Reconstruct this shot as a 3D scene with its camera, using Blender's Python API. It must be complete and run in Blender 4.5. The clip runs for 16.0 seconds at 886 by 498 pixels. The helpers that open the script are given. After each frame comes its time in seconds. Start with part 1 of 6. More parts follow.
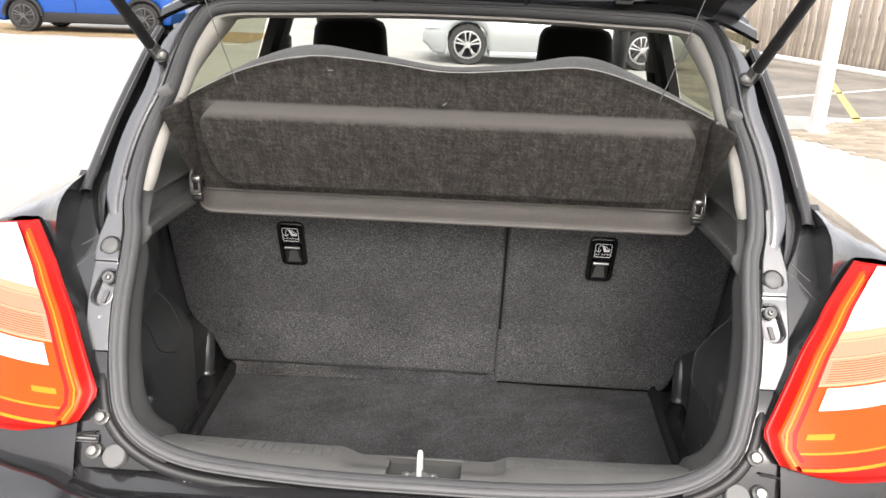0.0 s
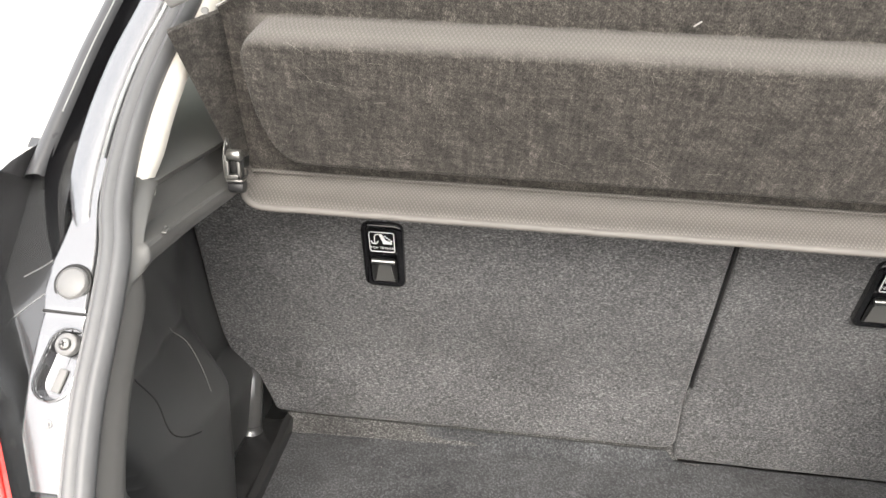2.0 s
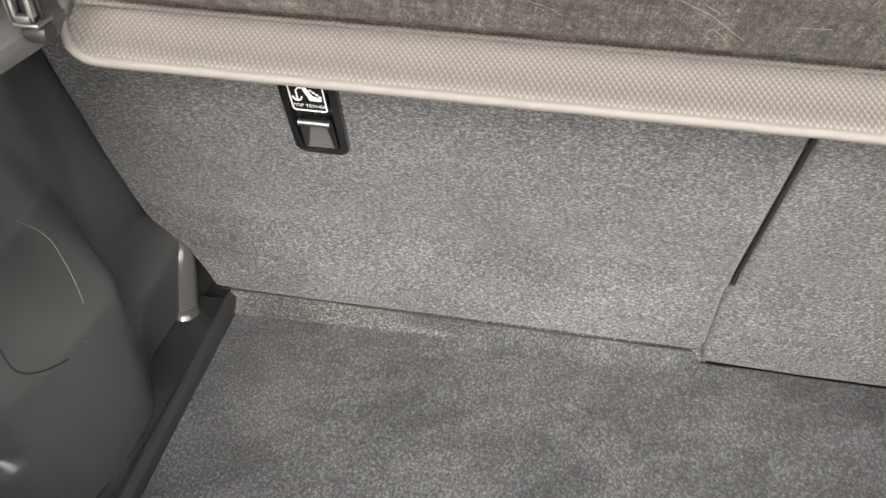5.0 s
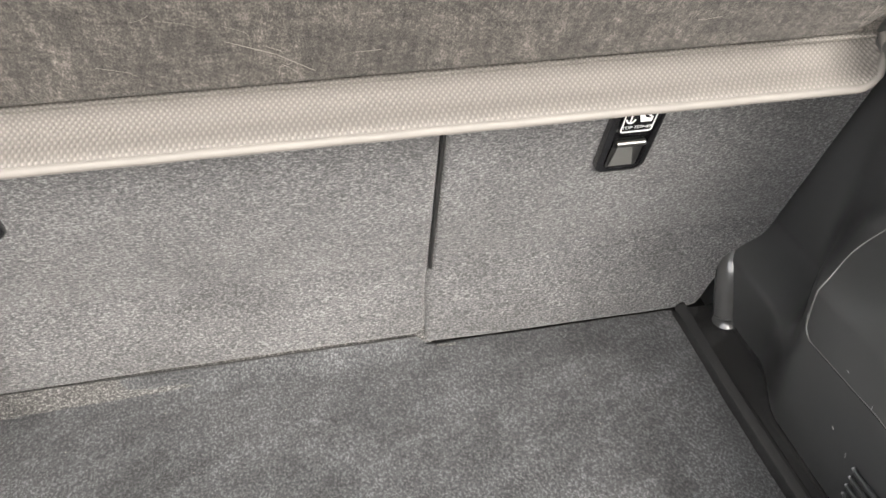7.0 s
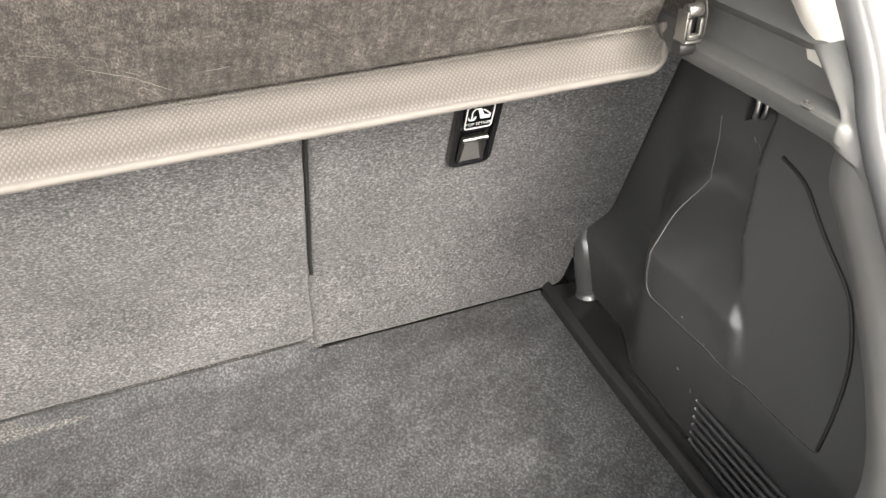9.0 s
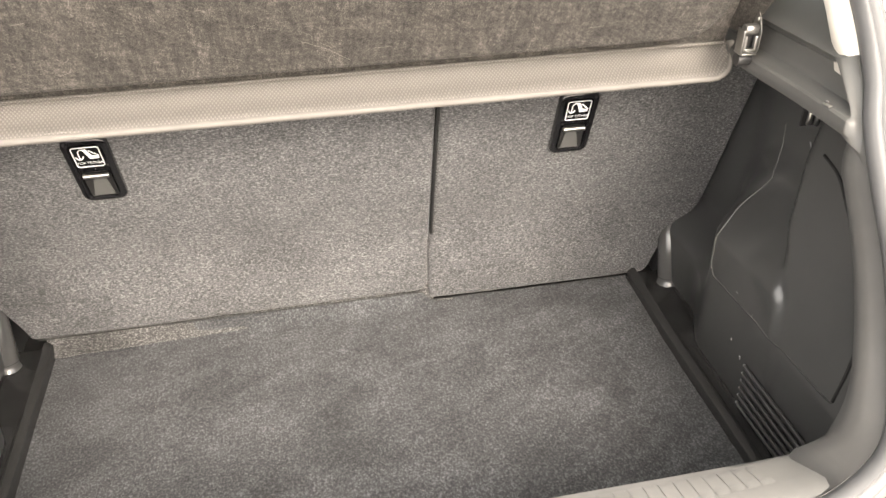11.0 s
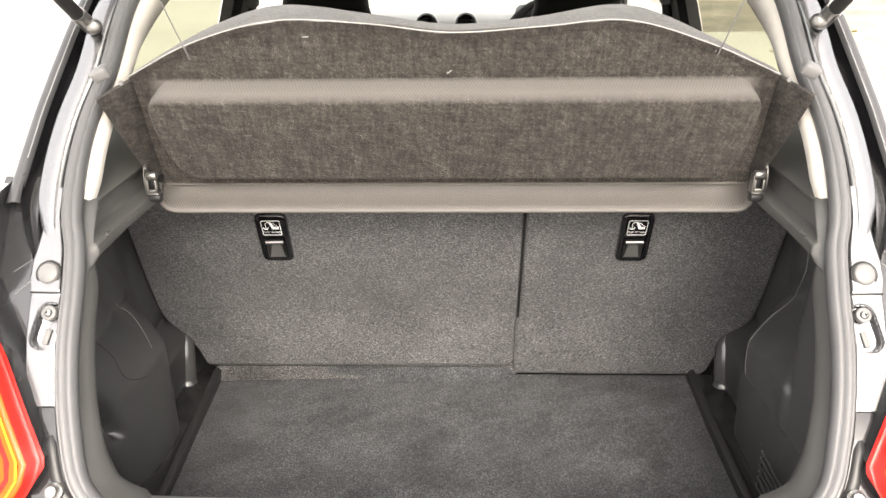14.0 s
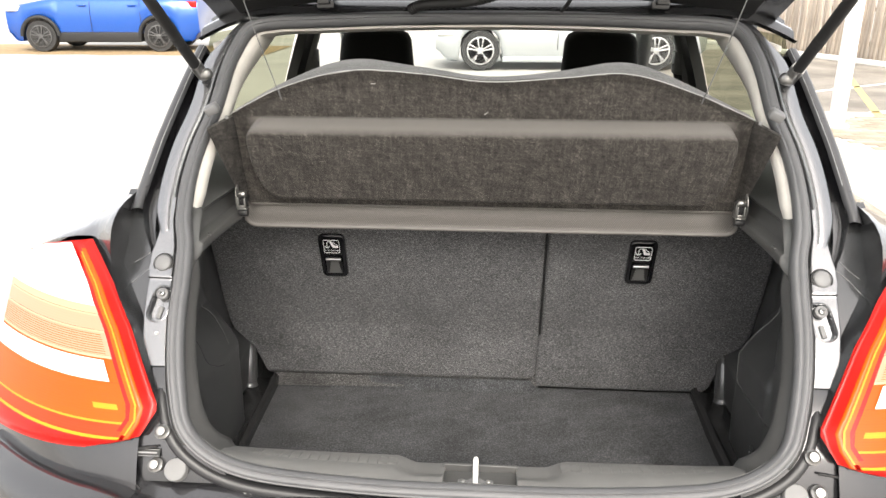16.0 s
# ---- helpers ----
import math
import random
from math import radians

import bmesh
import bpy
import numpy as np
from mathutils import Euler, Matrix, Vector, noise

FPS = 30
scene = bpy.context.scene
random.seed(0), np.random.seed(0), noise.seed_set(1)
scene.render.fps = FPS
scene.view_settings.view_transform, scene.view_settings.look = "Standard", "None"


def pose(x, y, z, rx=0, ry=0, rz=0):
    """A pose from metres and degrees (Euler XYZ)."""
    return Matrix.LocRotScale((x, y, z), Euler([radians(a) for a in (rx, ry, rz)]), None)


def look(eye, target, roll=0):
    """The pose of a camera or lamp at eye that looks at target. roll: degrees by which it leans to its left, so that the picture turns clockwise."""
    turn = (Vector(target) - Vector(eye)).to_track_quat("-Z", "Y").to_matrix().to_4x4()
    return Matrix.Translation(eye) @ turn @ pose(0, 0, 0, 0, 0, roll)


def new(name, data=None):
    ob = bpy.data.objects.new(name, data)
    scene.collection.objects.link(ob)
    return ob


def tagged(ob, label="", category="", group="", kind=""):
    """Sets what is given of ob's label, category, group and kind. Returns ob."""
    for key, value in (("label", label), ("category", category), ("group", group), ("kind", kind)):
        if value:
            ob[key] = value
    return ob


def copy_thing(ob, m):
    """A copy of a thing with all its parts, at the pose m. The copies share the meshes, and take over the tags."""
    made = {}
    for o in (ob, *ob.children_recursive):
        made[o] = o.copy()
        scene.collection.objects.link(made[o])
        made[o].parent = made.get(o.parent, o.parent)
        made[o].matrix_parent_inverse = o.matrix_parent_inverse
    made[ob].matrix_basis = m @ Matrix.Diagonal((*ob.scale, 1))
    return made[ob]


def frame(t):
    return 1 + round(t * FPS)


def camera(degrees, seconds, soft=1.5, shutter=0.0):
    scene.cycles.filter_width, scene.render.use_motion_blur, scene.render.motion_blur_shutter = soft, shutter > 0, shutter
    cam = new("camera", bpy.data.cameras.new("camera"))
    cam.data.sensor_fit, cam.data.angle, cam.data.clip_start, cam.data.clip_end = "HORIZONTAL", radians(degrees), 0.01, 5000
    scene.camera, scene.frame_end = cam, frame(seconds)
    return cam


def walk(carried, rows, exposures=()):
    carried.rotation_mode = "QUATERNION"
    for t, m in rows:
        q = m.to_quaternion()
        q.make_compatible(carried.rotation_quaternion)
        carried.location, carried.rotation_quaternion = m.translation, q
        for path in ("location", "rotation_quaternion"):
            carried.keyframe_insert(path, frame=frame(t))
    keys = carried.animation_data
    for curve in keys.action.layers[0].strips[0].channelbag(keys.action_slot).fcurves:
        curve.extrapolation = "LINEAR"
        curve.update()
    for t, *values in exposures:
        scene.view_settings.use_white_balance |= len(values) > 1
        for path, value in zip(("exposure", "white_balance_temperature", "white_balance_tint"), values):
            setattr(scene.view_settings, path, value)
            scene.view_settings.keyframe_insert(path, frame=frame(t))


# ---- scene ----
cam = camera(60.0, 16.0)
PATH = [
    (0, (0.072, -1.082, 1.536), (-0.019, 0.797, 0.859), 2.0),
    (0.5, (-0.002, -0.941, 1.524), (-0.05, 0.939, 0.844), 2.1),
    (1, (-0.047, -0.746, 1.482), (-0.066, 1.135, 0.802), 2.0),
    (1.5, (-0.089, -0.567, 1.449), (-0.157, 1.309, 0.76), 2.0),
    (2, (-0.156, -0.457, 1.389), (-0.357, 1.374, 0.609), 2.1),
    (2.5, (-0.239, -0.356, 1.351), (-0.542, 1.361, 0.371), 2.0),
    (3, (-0.271, -0.266, 1.318), (-0.585, 1.339, 0.167), 2.0),
    (3.2, (-0.258, -0.223, 1.308), (-0.574, 1.346, 0.109), 1.9),
    (5.3, (-0.079, -0.119, 1.342), (-0.293, 1.42, 0.083), 1.0),
    (5.5, (-0.063, -0.12, 1.345), (-0.219, 1.427, 0.088), 1.0),
    (6, (-0.043, -0.129, 1.355), (-0.03, 1.427, 0.099), 0.9),
    (6.5, (-0.024, -0.127, 1.364), (0.148, 1.422, 0.11), 0.6),
    (7, (-0.008, -0.136, 1.369), (0.31, 1.402, 0.132), 0.2),
    (7.5, (0.003, -0.153, 1.376), (0.447, 1.368, 0.156), -0.1),
    (8, (0.012, -0.168, 1.381), (0.558, 1.327, 0.171), -0.3),
    (8.2, (0.014, -0.178, 1.383), (0.593, 1.309, 0.177), -0.4),
    (10.5, (-0.037, -0.392, 1.426), (0.467, 1.176, 0.293), -1.1),
    (11, (-0.043, -0.475, 1.444), (0.248, 1.156, 0.323), -1.1),
    (11.5, (-0.092, -0.59, 1.46), (0.102, 1.067, 0.357), -1.0),
    (12, (-0.087, -0.647, 1.501), (0.059, 1.019, 0.404), -1.1),
    (12.5, (-0.056, -0.69, 1.532), (0.046, 1.01, 0.484), -1.1),
    (13, (-0.027, -0.728, 1.551), (0.011, 1.018, 0.576), -1.0),
    (13.5, (-0.005, -0.772, 1.556), (-0.025, 1.01, 0.647), -0.9),
    (14, (0.019, -0.812, 1.549), (-0.036, 1.002, 0.709), -0.7),
    (14.5, (0.047, -0.848, 1.537), (-0.034, 0.991, 0.754), -0.5),
    (15, (0.043, -0.914, 1.545), (-0.062, 0.939, 0.8), -0.4),
    (15.5, (0.027, -1.01, 1.546), (-0.101, 0.859, 0.846), -0.2),
    (16, (0.017, -1.097, 1.544), (-0.115, 0.785, 0.881), 0.0),
]
EXPOSURES = [(0, 1.2, 6400, 10), (0.5, 1.55, 6400, 9), (1.0, 1.85, 6400, 8), (2.5, 2.2, 6500, 8), (5.3, 2.5, 6500, 8), (8.2, 2.7, 6550, 8), (11, 2.75, 7100, 10), (12.5, 2.5, 7100, 10), (14, 2.15, 6800, 10), (15, 1.8, 6650, 9), (16, 1.55, 6500, 8)]
walk(cam, [(t, look(eye, target, roll)) for t, eye, target, roll in PATH], EXPOSURES)

# ---- world and light ----
world = bpy.data.worlds.new("sky")
scene.world = world
world.use_nodes = True
_wn = world.node_tree.nodes
_sky = _wn.new("ShaderNodeTexSky")
_sky.sky_type = "NISHITA"
_sky.sun_disc = False
_sky.sun_elevation = radians(43)
_sky.sun_rotation = radians(171)
_sky.air_density, _sky.dust_density, _sky.ozone_density = 0.6, 8.0, 0.3
_wn["Background"].inputs[1].default_value = 0.14
_haze = _wn.new("ShaderNodeMix")
_haze.data_type = "RGBA"
_haze.inputs[0].default_value = 0.6
_haze.inputs[7].default_value = (7.6, 7.4, 7.3, 1)
world.node_tree.links.new(_sky.outputs[0], _haze.inputs[6])
world.node_tree.links.new(_haze.outputs[2], _wn["Background"].inputs[0])

_sun = bpy.data.lights.new("sun", "SUN")
_sun.energy, _sun.angle, _sun.color = 1.5, radians(38), (1.0, 0.97, 0.93)
sun = new("sun", _sun)
sun.matrix_world = look((1.2, -8.0, 7.6), (0, 0, 0.6))


# ---- materials ----
def material(name, color, rough=0.5, metal=0.0, spec=0.5, coat=0.0):
    m = bpy.data.materials.new(name)
    m.use_nodes = True
    b = m.node_tree.nodes["Principled BSDF"]
    b.inputs["Base Color"].default_value = (*color, 1)
    b.inputs["Roughness"].default_value = rough
    b.inputs["Metallic"].default_value = metal
    b.inputs["Specular IOR Level"].default_value = spec
    b.inputs["Coat Weight"].default_value = coat
    b.inputs["Coat Roughness"].default_value = 0.04
    return m


def N(m, kind, **values):
    n = m.node_tree.nodes.new("ShaderNode" + kind)
    for key, value in values.items():
        n.inputs[key.replace("_", " ")].default_value = value
    return n


def link(m, a, b):
    m.node_tree.links.new(a, b)


def coords(m, scale=(1, 1, 1), space="Object"):
    c = N(m, "TexCoord")
    p = N(m, "Mapping", Scale=scale)
    link(m, c.outputs[space], p.inputs["Vector"])
    return p.outputs["Vector"]


def noise_of(m, vec, scale, detail=4.0, rough=0.6):
    n = N(m, "TexNoise", Scale=scale, Detail=detail, Roughness=rough)
    link(m, vec, n.inputs["Vector"])
    return n.outputs["Fac"]


def ramp_of(m, fac, stops):
    r = N(m, "ValToRGB")
    els = r.color_ramp.elements
    while len(els) < len(stops):
        els.new(0.5)
    for e, (pos, col) in zip(els, stops):
        e.position, e.color = pos, (*col, 1)
    link(m, fac, r.inputs["Fac"])
    return r.outputs["Color"]


def mixed(m, fac, a, b, mode="MIX"):
    x = N(m, "Mix")
    x.data_type, x.blend_type = "RGBA", mode
    for name, v in (("Factor", fac), ("A", a), ("B", b)):
        sock = [s for s in x.inputs if s.name == name and (s.type == ("VALUE" if name == "Factor" else "RGBA"))][0]
        if isinstance(v, (int, float)):
            sock.default_value = v
        elif isinstance(v, tuple):
            sock.default_value = (*v, 1)
        else:
            link(m, v, sock)
    return [s for s in x.outputs if s.type == "RGBA"][0]


def bsdf(m):
    return m.node_tree.nodes["Principled BSDF"]


def bumped(m, height, strength=0.3, distance=0.001):
    b = N(m, "Bump", Strength=strength, Distance=distance)
    link(m, height, b.inputs["Height"])
    link(m, b.outputs["Normal"], bsdf(m).inputs["Normal"])


def carpet(name, dark, mid, light, stretch, patch, rough=0.95, streaks=0.0):
    """Needle-punched felt: flecks a few millimetres long, brushed patches, fuzzy relief."""
    m = material(name, mid, rough, spec=0.15)
    v = coords(m, stretch)
    fleck = noise_of(m, v, 1.0, 3.0, 0.75)
    col = ramp_of(m, fleck, [(0.31, dark), (0.51, mid), (0.73, light)])
    big = noise_of(m, coords(m), 7.0, 3.0)
    brush = ramp_of(m, big, [(0.35, (1 - patch,) * 3), (0.65, (1 + patch,) * 3)])
    col = mixed(m, 1.0, col, brush, "MULTIPLY")
    if streaks:
        mp = N(m, "Mapping")
        mp.inputs["Rotation"].default_value = (0, 0, radians(-28))
        link(m, coords(m), mp.inputs["Vector"])
        sc = N(m, "VectorMath"); sc.operation = "MULTIPLY"
        sc.inputs[1].default_value = (14, 34, 14)
        link(m, mp.outputs[0], sc.inputs[0])
        sweep = noise_of(m, sc.outputs[0], 1.0, 4.0, 0.6)
        col = mixed(m, 1.0, col, ramp_of(m, sweep, [(0.35, (1 - streaks,) * 3), (0.65, (1 + streaks,) * 3)]), "MULTIPLY")
    link(m, col, bsdf(m).inputs["Base Color"])
    bumped(m, fleck, 0.55, 0.002)
    bsdf(m).inputs["Sheen Weight"].default_value = 0.15
    return m


def grained(name, color, rough, grain=900.0, strength=0.12, spec=0.45):
    """Moulded plastic with a fine grain and faint scuffs."""
    m = material(name, color, rough, spec=spec)
    v = coords(m)
    bumped(m, noise_of(m, v, grain, 2.0), strength, 0.0006)
    wear = noise_of(m, v, 9.0, 5.0, 0.7)
    link(m, ramp_of(m, wear, [(0.3, tuple(c * 0.9 for c in color)), (0.7, tuple(c * 1.12 for c in color))]), bsdf(m).inputs["Base Color"])
    r = N(m, "MapRange", To_Min=rough - 0.03, To_Max=rough + 0.04)
    link(m, noise_of(m, v, 40.0, 4.0), r.inputs["Value"])
    link(m, r.outputs["Result"], bsdf(m).inputs["Roughness"])
    return m


def car_paint(name, color, metal=0.6, rough=0.32, dust=0.12):
    m = material(name, color, rough, metal, coat=1.0)
    v = coords(m)
    flake = noise_of(m, v, 2500.0, 1.0)
    base = ramp_of(m, flake, [(0.3, tuple(c * 0.75 for c in color)), (0.7, tuple(c * 1.3 for c in color))])
    dirt = ramp_of(m, noise_of(m, v, 14.0, 6.0, 0.7), [(0.52, (0, 0, 0)), (0.75, (dust,) * 3)])
    link(m, mixed(m, dirt, base, (0.3, 0.28, 0.25)), bsdf(m).inputs["Base Color"])
    r = N(m, "MapRange", To_Min=0.03, To_Max=0.16)
    link(m, noise_of(m, v, 30.0, 5.0), r.inputs["Value"])
    link(m, r.outputs["Result"], bsdf(m).inputs["Coat Roughness"])
    return m


def glass(name, color, gloss=0.06):
    """A thin pane: clear or tinted, with a faint mirror sheen."""
    m = bpy.data.materials.new(name)
    m.use_nodes = True
    m.node_tree.nodes.remove(bsdf(m))
    t = N(m, "BsdfTransparent", Color=(*color, 1))
    g = N(m, "BsdfGlossy", Roughness=0.02)
    x = N(m, "MixShader", Fac=gloss)
    link(m, t.outputs[0], x.inputs[1])
    link(m, g.outputs[0], x.inputs[2])
    link(m, x.outputs[0], m.node_tree.nodes["Material Output"].inputs["Surface"])
    return m


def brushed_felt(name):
    """Thin pressed felt: criss-cross brushed fibres; over the pocket's shoulder a dotted backing, paled to paint in its
    highlight.
    """
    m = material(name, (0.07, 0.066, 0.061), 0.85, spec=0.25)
    fine = noise_of(m, coords(m, (900, 600, 420)), 1.0, 4.0, 0.8)
    col = ramp_of(m, fine, [(0.34, (0.013, 0.0118, 0.0105)), (0.5, (0.041, 0.0373, 0.0332)), (0.68, (0.106, 0.096, 0.085))])
    for turn, stretch, lo, hi in ((0, (210, 30, 34), 0.68, 1.38), (90, (200, 30, 34), 0.7, 1.34), (12, (40, 12, 9), 0.8, 1.2), (55, (300, 20, 30), 0.76, 1.3), (-24, (420, 30, 40), 0.8, 1.26)):
        mp = N(m, "Mapping")
        mp.inputs["Rotation"].default_value = (0, math.radians(turn), 0)
        link(m, coords(m), mp.inputs["Vector"])
        sc = N(m, "VectorMath"); sc.operation = "MULTIPLY"
        sc.inputs[1].default_value = stretch
        link(m, mp.outputs[0], sc.inputs[0])
        streak = noise_of(m, sc.outputs[0], 1.0, 4.0, 0.65)
        col = mixed(m, 1.0, col, ramp_of(m, streak, [(0.33, (lo,) * 3), (0.67, (hi,) * 3)]), "MULTIPLY")
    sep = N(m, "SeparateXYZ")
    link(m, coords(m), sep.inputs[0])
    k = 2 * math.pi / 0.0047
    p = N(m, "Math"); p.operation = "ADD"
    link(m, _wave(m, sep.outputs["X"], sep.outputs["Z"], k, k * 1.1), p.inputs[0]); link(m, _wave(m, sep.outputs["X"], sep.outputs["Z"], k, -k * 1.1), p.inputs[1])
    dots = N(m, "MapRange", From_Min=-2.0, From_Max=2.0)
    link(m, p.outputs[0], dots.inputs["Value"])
    # Dots paler than the felt, so the shoulder looks lit from above.
    lit_weave = ramp_of(m, dots.outputs["Result"], [(0.4, (0.132, 0.123, 0.113)), (0.85, (0.174, 0.162, 0.15))])
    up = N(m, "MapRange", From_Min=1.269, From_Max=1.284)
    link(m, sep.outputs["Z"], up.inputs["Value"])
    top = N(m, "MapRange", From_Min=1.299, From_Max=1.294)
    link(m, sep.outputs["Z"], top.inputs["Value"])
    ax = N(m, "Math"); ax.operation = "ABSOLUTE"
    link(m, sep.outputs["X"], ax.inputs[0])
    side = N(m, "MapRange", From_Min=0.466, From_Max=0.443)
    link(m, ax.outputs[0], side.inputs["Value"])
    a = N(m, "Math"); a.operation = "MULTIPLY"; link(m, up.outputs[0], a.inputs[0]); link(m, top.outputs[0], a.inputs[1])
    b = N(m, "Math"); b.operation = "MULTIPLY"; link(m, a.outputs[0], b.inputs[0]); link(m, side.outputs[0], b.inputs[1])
    link(m, mixed(m, b.outputs[0], col, lit_weave), bsdf(m).inputs["Base Color"])
    bumped(m, fine, 0.7, 0.002)
    bsdf(m).inputs["Sheen Weight"].default_value = 0.06
    return m


def _wave(m, a, b, ka, kb):
    """sin(ka a + kb b), for a woven dot pattern."""
    p = N(m, "Math"); p.operation = "MULTIPLY"; p.inputs[1].default_value = ka; link(m, a, p.inputs[0])
    q = N(m, "Math"); q.operation = "MULTIPLY_ADD"; q.inputs[1].default_value = kb; link(m, b, q.inputs[0]); link(m, p.outputs[0], q.inputs[2])
    s = N(m, "Math"); s.operation = "SINE"; link(m, q.outputs[0], s.inputs[0])
    return s.outputs[0]


SEAT_CARPET = carpet("seat_back_carpet", (0.028, 0.028, 0.029), (0.083, 0.083, 0.085), (0.25, 0.25, 0.255), (250, 370, 370), 0.15)
FLOOR_CARPET = carpet("floor_carpet", (0.020, 0.0205, 0.022), (0.047, 0.0485, 0.051), (0.128, 0.131, 0.135), (320, 250, 320), 0.22, 0.95, 0.17)
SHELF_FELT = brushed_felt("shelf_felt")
FUZZ = carpet("shelf_top_felt", (0.05, 0.05, 0.05), (0.1, 0.1, 0.1), (0.2, 0.2, 0.2), (600, 600, 600), 0.1)
BLACK_TRIM = grained("black_trim_plastic", (0.045, 0.0458, 0.0458), 0.29, 900.0, 0.05, 1.0)
LEDGE_BLACK = grained("black_ledge_plastic", (0.02, 0.02, 0.02), 0.22, spec=0.8)
GREY_TRIM = grained("grey_sill_plastic", (0.066, 0.0655, 0.064), 0.42)
# Same sill plastic, paler for the plates that face the sky.
LIT_GREY_TRIM = grained("lit_grey_sill_plastic", (0.125, 0.124, 0.12), 0.45, 700.0, 0.1)
PALE_TRIM = grained("pale_pillar_plastic", (0.5, 0.48, 0.44), 0.6)
RUBBER = grained("weatherstrip_rubber", (0.088, 0.089, 0.092), 0.5, 500.0, 0.08)
GLOSS_BLACK = material("gloss_black", (0.008, 0.008, 0.009), 0.12, coat=0.6)
MATT_BLACK = grained("matt_black", (0.012, 0.012, 0.012), 0.6)
SEAT_CLOTH = carpet("black_seat_cloth", (0.005, 0.005, 0.005), (0.01, 0.01, 0.01), (0.02, 0.02, 0.02), (500, 500, 500), 0.1)
# One near-black car paint in four tones: paler for sky reflections, darker for shade.
QUARTER_PAINT = car_paint("skylit_quarter_paint", (0.13, 0.13, 0.134), 0.8, 0.2)
SKYLIT_PAINT = car_paint("skylit_body_paint", (0.185, 0.187, 0.193), 0.85, 0.26)
bumped(QUARTER_PAINT, noise_of(QUARTER_PAINT, coords(QUARTER_PAINT), 16.0, 3.0, 0.5), 0.5, 0.012)
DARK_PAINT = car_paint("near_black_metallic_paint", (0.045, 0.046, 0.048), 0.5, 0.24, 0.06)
SHADED_PAINT = car_paint("shaded_body_paint", (0.03, 0.03, 0.032), 0.4, 0.2, 0.05)
PILLAR_GREY = grained("satin_grey_garnish", (0.045, 0.045, 0.047), 0.28)
CLIP_METAL = material("clip_metal", (0.27, 0.265, 0.255), 0.3, 0.85)
PALE_EDGE = material("pale_cut_edge", (0.3, 0.295, 0.285), 0.8)
STEEL = material("zinc_steel", (0.38, 0.38, 0.37), 0.35, 1.0)
CAP_GREY = grained("grey_plug", (0.15, 0.15, 0.15), 0.45)
WHITE_PRINT = material("white_print", (0.8, 0.8, 0.8), 0.5)
PRINT_GREY = material("worn_print", (0.28, 0.28, 0.28), 0.8, spec=0.2)
SMOOTH_BLACK = grained("smooth_black_plastic", (0.06, 0.06, 0.06), 0.15, 300.0, 0.02, 1.0)
LABEL_PRINT = material("label_paper", (0.03, 0.03, 0.03), 0.8, spec=0.2)
CORD = material("grey_cord", (0.12, 0.12, 0.12), 0.8)
LINT = material("pale_lint", (0.18, 0.17, 0.15), 0.9)
GLASS = glass("clear_glass", (0.9, 0.93, 0.9), 0.05)
TINT_GLASS = glass("tinted_glass", (0.4, 0.42, 0.33), 0.04)


def lens(name, color, rough=0.12, trans=0.15):
    m = material(name, color, max(rough, 0.28), spec=0.2, coat=0.03)
    bsdf(m).inputs["Transmission Weight"].default_value = trans
    v = coords(m)
    w = N(m, "TexWave", Scale=90.0, Distortion=0.0)
    w.bands_direction = "Z"
    link(m, v, w.inputs["Vector"])
    bumped(m, w.outputs["Fac"], 0.06, 0.001)
    return m


RED_LENS = lens("red_lens", (0.46, 0.007, 0.004))
AMBER_LENS = lens("amber_lens", (0.54, 0.07, 0.0))
YELLOW_LENS = lens("yellow_lens", (0.7, 0.26, 0.01))
# Peach and hatched tones are paled for sky glare on the lamps.
PEACH_LENS = lens("peach_lens", (0.62, 0.33, 0.2))
HATCH_LENS = lens("hatched_red_lens", (0.62, 0.25, 0.16), 0.18)
DEEP_LENS = lens("orange_red_lens", (0.55, 0.035, 0.004))
CLEAR_LENS = lens("clear_lens", (0.7, 0.68, 0.64), 0.1, 0.0)

MESH_CLOTH = material("mesh_grain_vinyl", (0.16, 0.15, 0.14), 0.6, spec=0.3)
_v = coords(MESH_CLOTH, (1, 1, 1))
_sep = N(MESH_CLOTH, "SeparateXYZ")
link(MESH_CLOTH, _v, _sep.inputs[0])


def dotted(m, sep, pitch, low, high):
    k = 2 * math.pi / pitch
    a = _wave(m, sep.outputs["X"], sep.outputs["Z"], k, k * 1.1)
    b = _wave(m, sep.outputs["X"], sep.outputs["Z"], k, -k * 1.1)
    p = N(m, "Math"); p.operation = "ADD"; link(m, a, p.inputs[0]); link(m, b, p.inputs[1])
    r = N(m, "MapRange", From_Min=-2.0, From_Max=2.0)
    link(m, p.outputs[0], r.inputs["Value"])
    link(m, ramp_of(m, r.outputs["Result"], [(0.5, low), (0.85, high)]), bsdf(m).inputs["Base Color"])
    bumped(m, r.outputs["Result"], 0.5, 0.0015)


dotted(MESH_CLOTH, _sep, 0.0046, (0.113, 0.105, 0.097), (0.165, 0.154, 0.142))
LIP_PLAIN = grained("plain_lip_vinyl", (0.142, 0.133, 0.123), 0.6)
SUPPORT_TRIM = grained("grey_ledge_plastic", (0.075, 0.075, 0.073), 0.32)
FLAP_CARPET = carpet("worn_carpet_edge", (0.02, 0.02, 0.02), (0.062, 0.061, 0.06), (0.24, 0.235, 0.23), (300, 420, 420), 0.3)
SATIN_BLACK = grained("satin_black_paint", (0.022, 0.022, 0.023), 0.4, 400.0, 0.05)
PALE_RUBBER = grained("pale_rubber", (0.15, 0.15, 0.148), 0.6)
